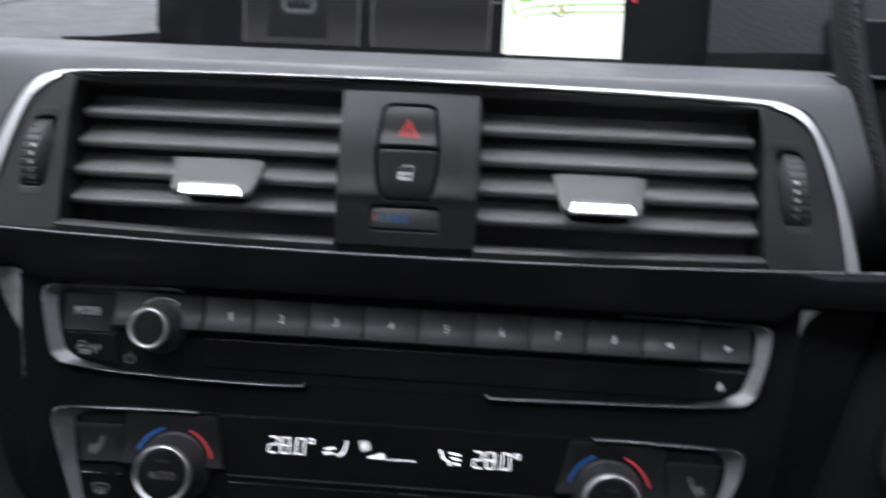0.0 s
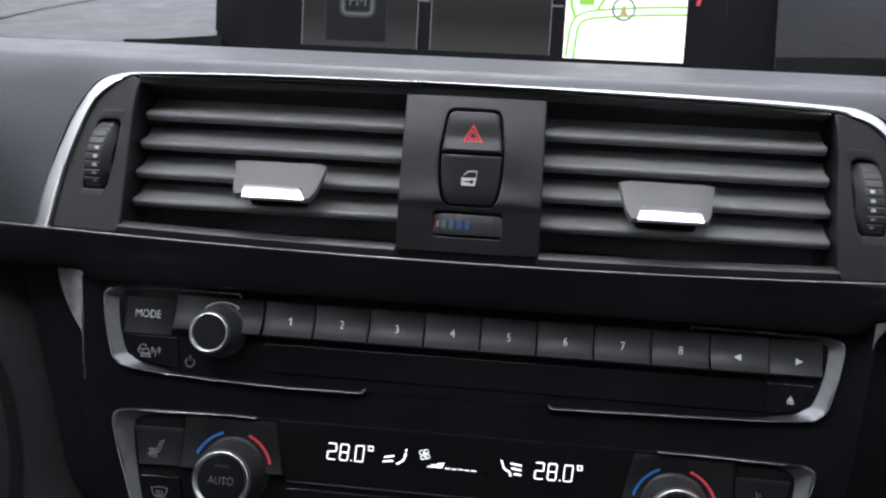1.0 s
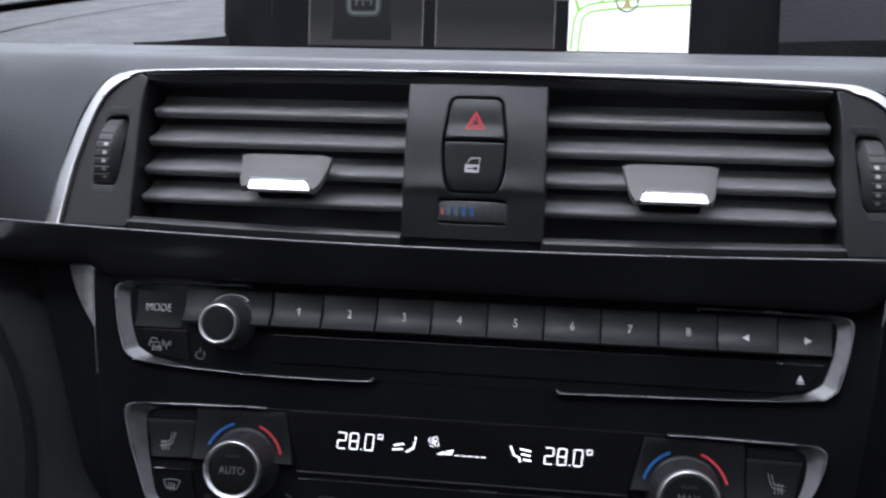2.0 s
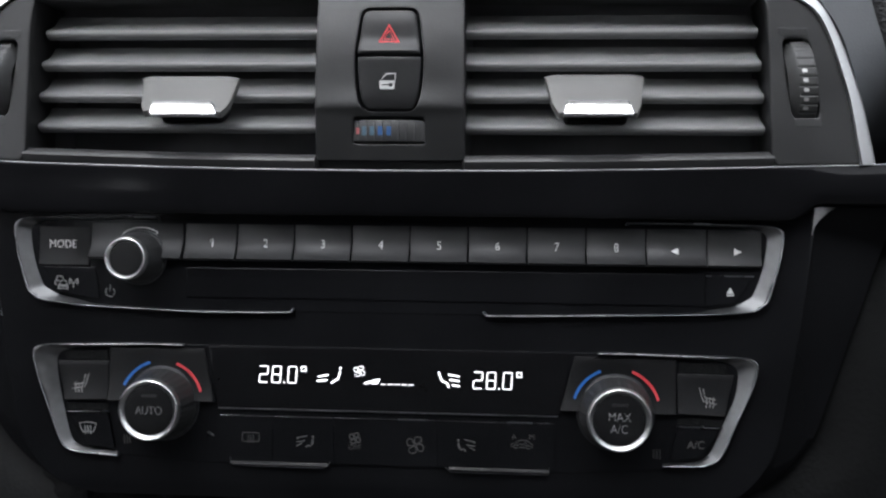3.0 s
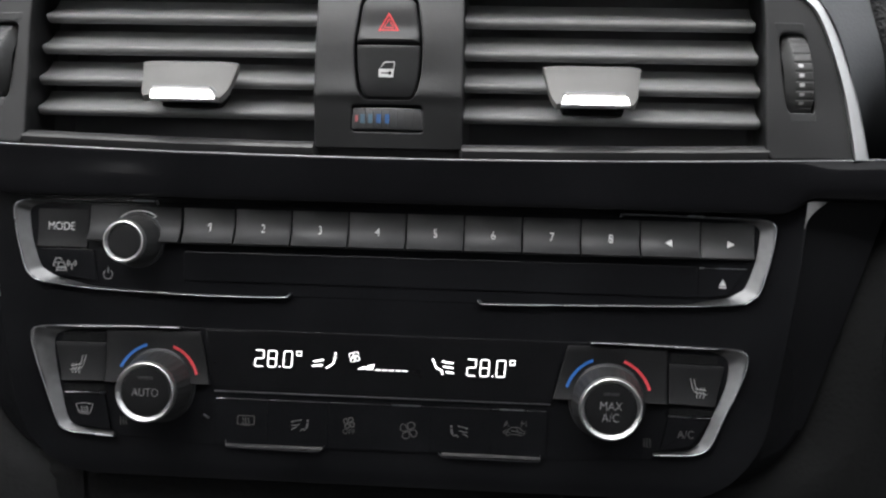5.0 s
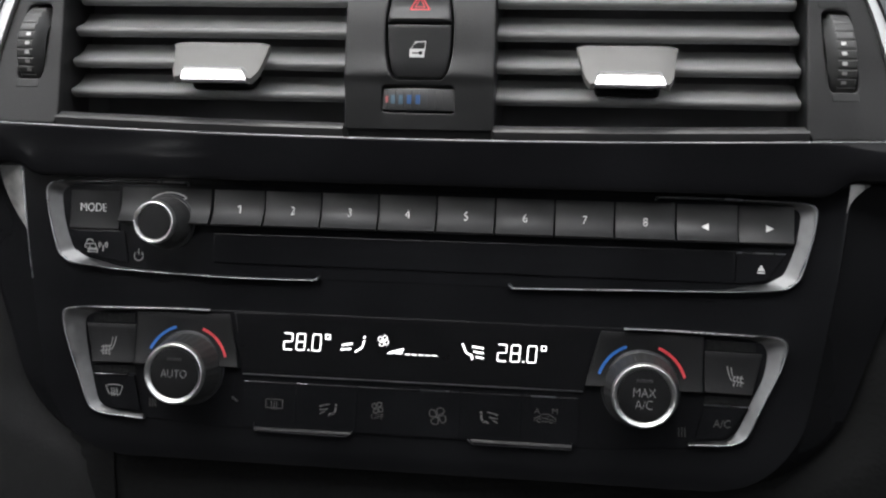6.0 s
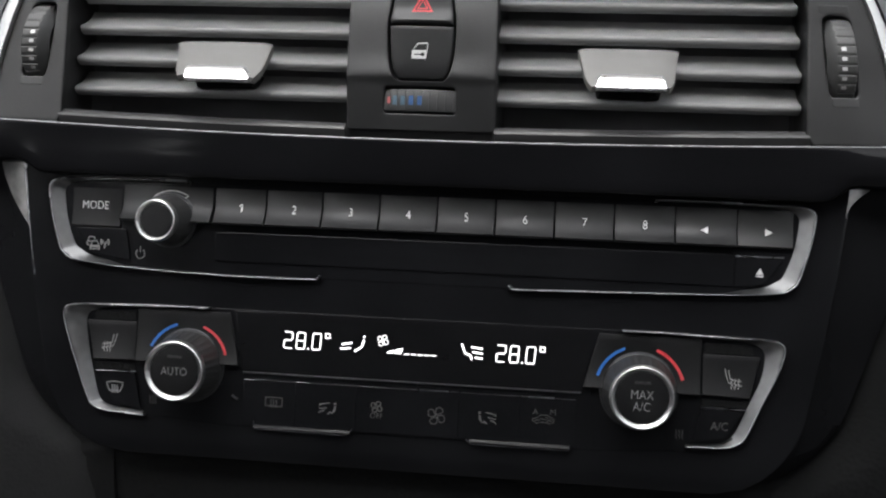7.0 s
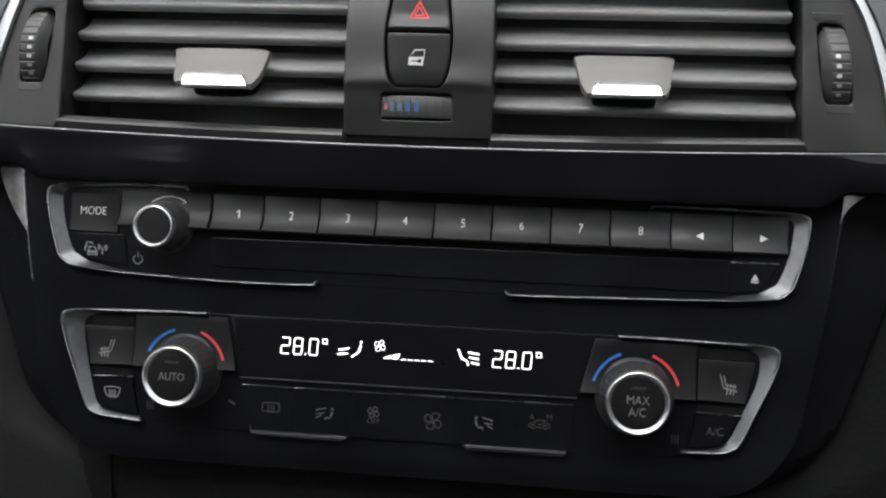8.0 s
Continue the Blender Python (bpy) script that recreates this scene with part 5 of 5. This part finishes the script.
# bright bead standing in for the highlight on the console's left edge
rows = []
for i in range(25):
    v = 5.6 - 37 * i / 24
    a = half_width(v) - 0.1
    k = 0.42 * (1 - i / 25) + 0.08
    rows.append([(-a + k * math.cos(q), v, 0.25 + 0.3 * math.sin(q)) for q in [n * math.pi / 4 for n in range(8)]])
solid("trim_console_highlight", loft(rows, closed_u=True, cap=True), EDGE, "thin metal bead painting the highlight down the console's edge", "trim", sharp=70)

# ---- instrument hood and knee pad on the driver's side ----
hood = root("instrument_hood", "grained black hood round the instruments", "instrument hood")
rows = []
path = RIM
for i, (u, v) in enumerate(path):
    a, b = Vector(path[max(0, i - 1)]), Vector(path[min(len(path) - 1, i + 1)])
    d = (b - a).normalized()
    nrm = Vector((-d.y, d.x))
    line = []
    for k, w in ((2.4, -14), (0.3, -1), (0.6, 3), (1.8, 6.0), (3.6, 7.2), (5.6, 6.6), (7.0, 4.6), (7.8, 1)):
        line.append((u + nrm.x * k, v + nrm.y * k, w))
    rows.append(line)
part("rim", loft(rows), LEATHER, hood, "grained black leatherette rim", sharp=60)
wall = [[(p[-1][0] - 0.1, p[-1][1], 1.2), (p[-1][0] + 1.2, p[-1][1], -8), (p[-1][0] + 2.0, p[-1][1], -42)] for p in rows]
part("inner_wall", loft(wall), KNEE, hood, "matt black inner side", sharp=60)
inner = [(p[-1][0] + 1.0, p[-1][1]) for p in rows]
part("cluster_lens", plate([*inner, (420, -6), (420, 112)], -44, -34, 0.5), GLASS, hood, "black instrument glass")
knee = root("knee_pad_cover", "dark rounded cover on the driver's knee panel", "cover")
cov = rounded([(178, 12.0), (232, 12.0), (232, -63), (174, -63), (159.0, -47), (158.6, -36)], [10, 3, 3, 10, 8, 10], 8)
rows = []
for d, w in ((0, -14), (0, -0.6), (0.7, 0.3), (1.6, 0.5), (2.6, -0.2), (3.4, -1.6)):
    rows.append([(x, y, w) for x, y in (offset(cov, d) if d else cov)])
part("lip", loft(rows, closed_u=True), FACE, knee, "satin black lip", sharp=60)
part("cover", plate(offset(cov, 3.0), -14, -1.8, 0.8), KNEE, knee)
part("pull", plate(rounded([(163, -34.4), (200, -33.4), (200, -44), (166, -44)], 1.2), -2, -0.9, 0.5), KNOBP, knee)

# ---- the unseen cabin that closes the place and shapes the light; metres, z up ----
def box(x0, x1, y0, y1, z0, z1):
    bm = bmesh.new()
    a = [bm.verts.new(p) for p in ((x0, y0, z0), (x1, y0, z0), (x1, y1, z0), (x0, y1, z0))]
    b = [bm.verts.new(p) for p in ((x0, y0, z1), (x1, y0, z1), (x1, y1, z1), (x0, y1, z1))]
    sew(bm, a, b)
    bm.faces.new(a)
    bm.faces.new(b)
    return bm


ID = Matrix.Identity(4)


def cabin(name, bm, mat, label, category):
    return solid(name, bm, mat, label, category, m=ID, unit=1.0)


cabin("floor", box(-0.80, 0.80, -1.5, 0.9, 0.10, 0.14), CLOTH, "dark carpeted cabin floor", "floor")
cabin("ceiling", box(-0.70, 0.70, -1.5, -0.40, 1.36, 1.40), ROOF, "grey cloth roof lining", "ceiling")
cabin("wall_rear", box(-0.80, 0.80, -1.54, -1.5, 0.14, 1.36), CLOTH, "unseen dark wall closing the cabin's rear against light", "wall")
cabin("wall_left", box(-0.80, -0.76, -0.5, 0.9, 0.14, 1.18), CLOTH, "unseen dark side wall, raised to cut side light", "wall")
cabin("wall_right", box(0.76, 0.80, -0.5, 0.9, 0.14, 1.18), CLOTH, "unseen dark side wall, raised to cut side light", "wall")
# rear side openings narrowed by added panels, to keep reflections off the gloss
for s_, n_, sill, back in ((-1, "left", 1.07, -0.98), (1, "right", 1.07, -1.02)):
    x0, x1 = min(s_ * 0.76, s_ * 0.80), max(s_ * 0.76, s_ * 0.80)
    cabin("wall_rear_" + n_, box(x0, x1, -1.5, -0.504, 0.14, sill), CLOTH, "unseen dark wall below the rear side opening", "wall")
    cabin("pillar_middle_" + n_, box(x0, x1, -0.66, -0.504, sill + 0.004, 1.40), CLOTH, "dark pillar between the side windows", "pillar")
    cabin("light_block_" + n_, box(x0, x1, -1.50, back, sill + 0.004, 1.40), CLOTH, "added dark panel keeping rear window light off the console", "pillar")
cabin("wall_front", box(-0.80, 0.80, 0.86, 0.9, 0.14, 0.98), CLOTH, "dark scuttle below the windscreen", "wall")
for s, n_ in ((-1, "left"), (1, "right")):
    rows = [[(s * x + dx, y + dy, z) for dx, dy in ((-.03, -.04), (.03, -.04), (.03, .04), (-.03, .04))] for x, y, z in ((0.77, 0.70, 0.90), (0.73, 0.15, 1.17), (0.69, -0.42, 1.38))]
    cabin("pillar_" + n_, loft(rows, closed_u=True, cap=True), CLOTH, "grey windscreen pillar", "pillar")
cabin("ground", box(-400, 400, -400, 400, -0.35, -0.30), TARMAC, "grey tarmac reaching to the horizon", "ground")
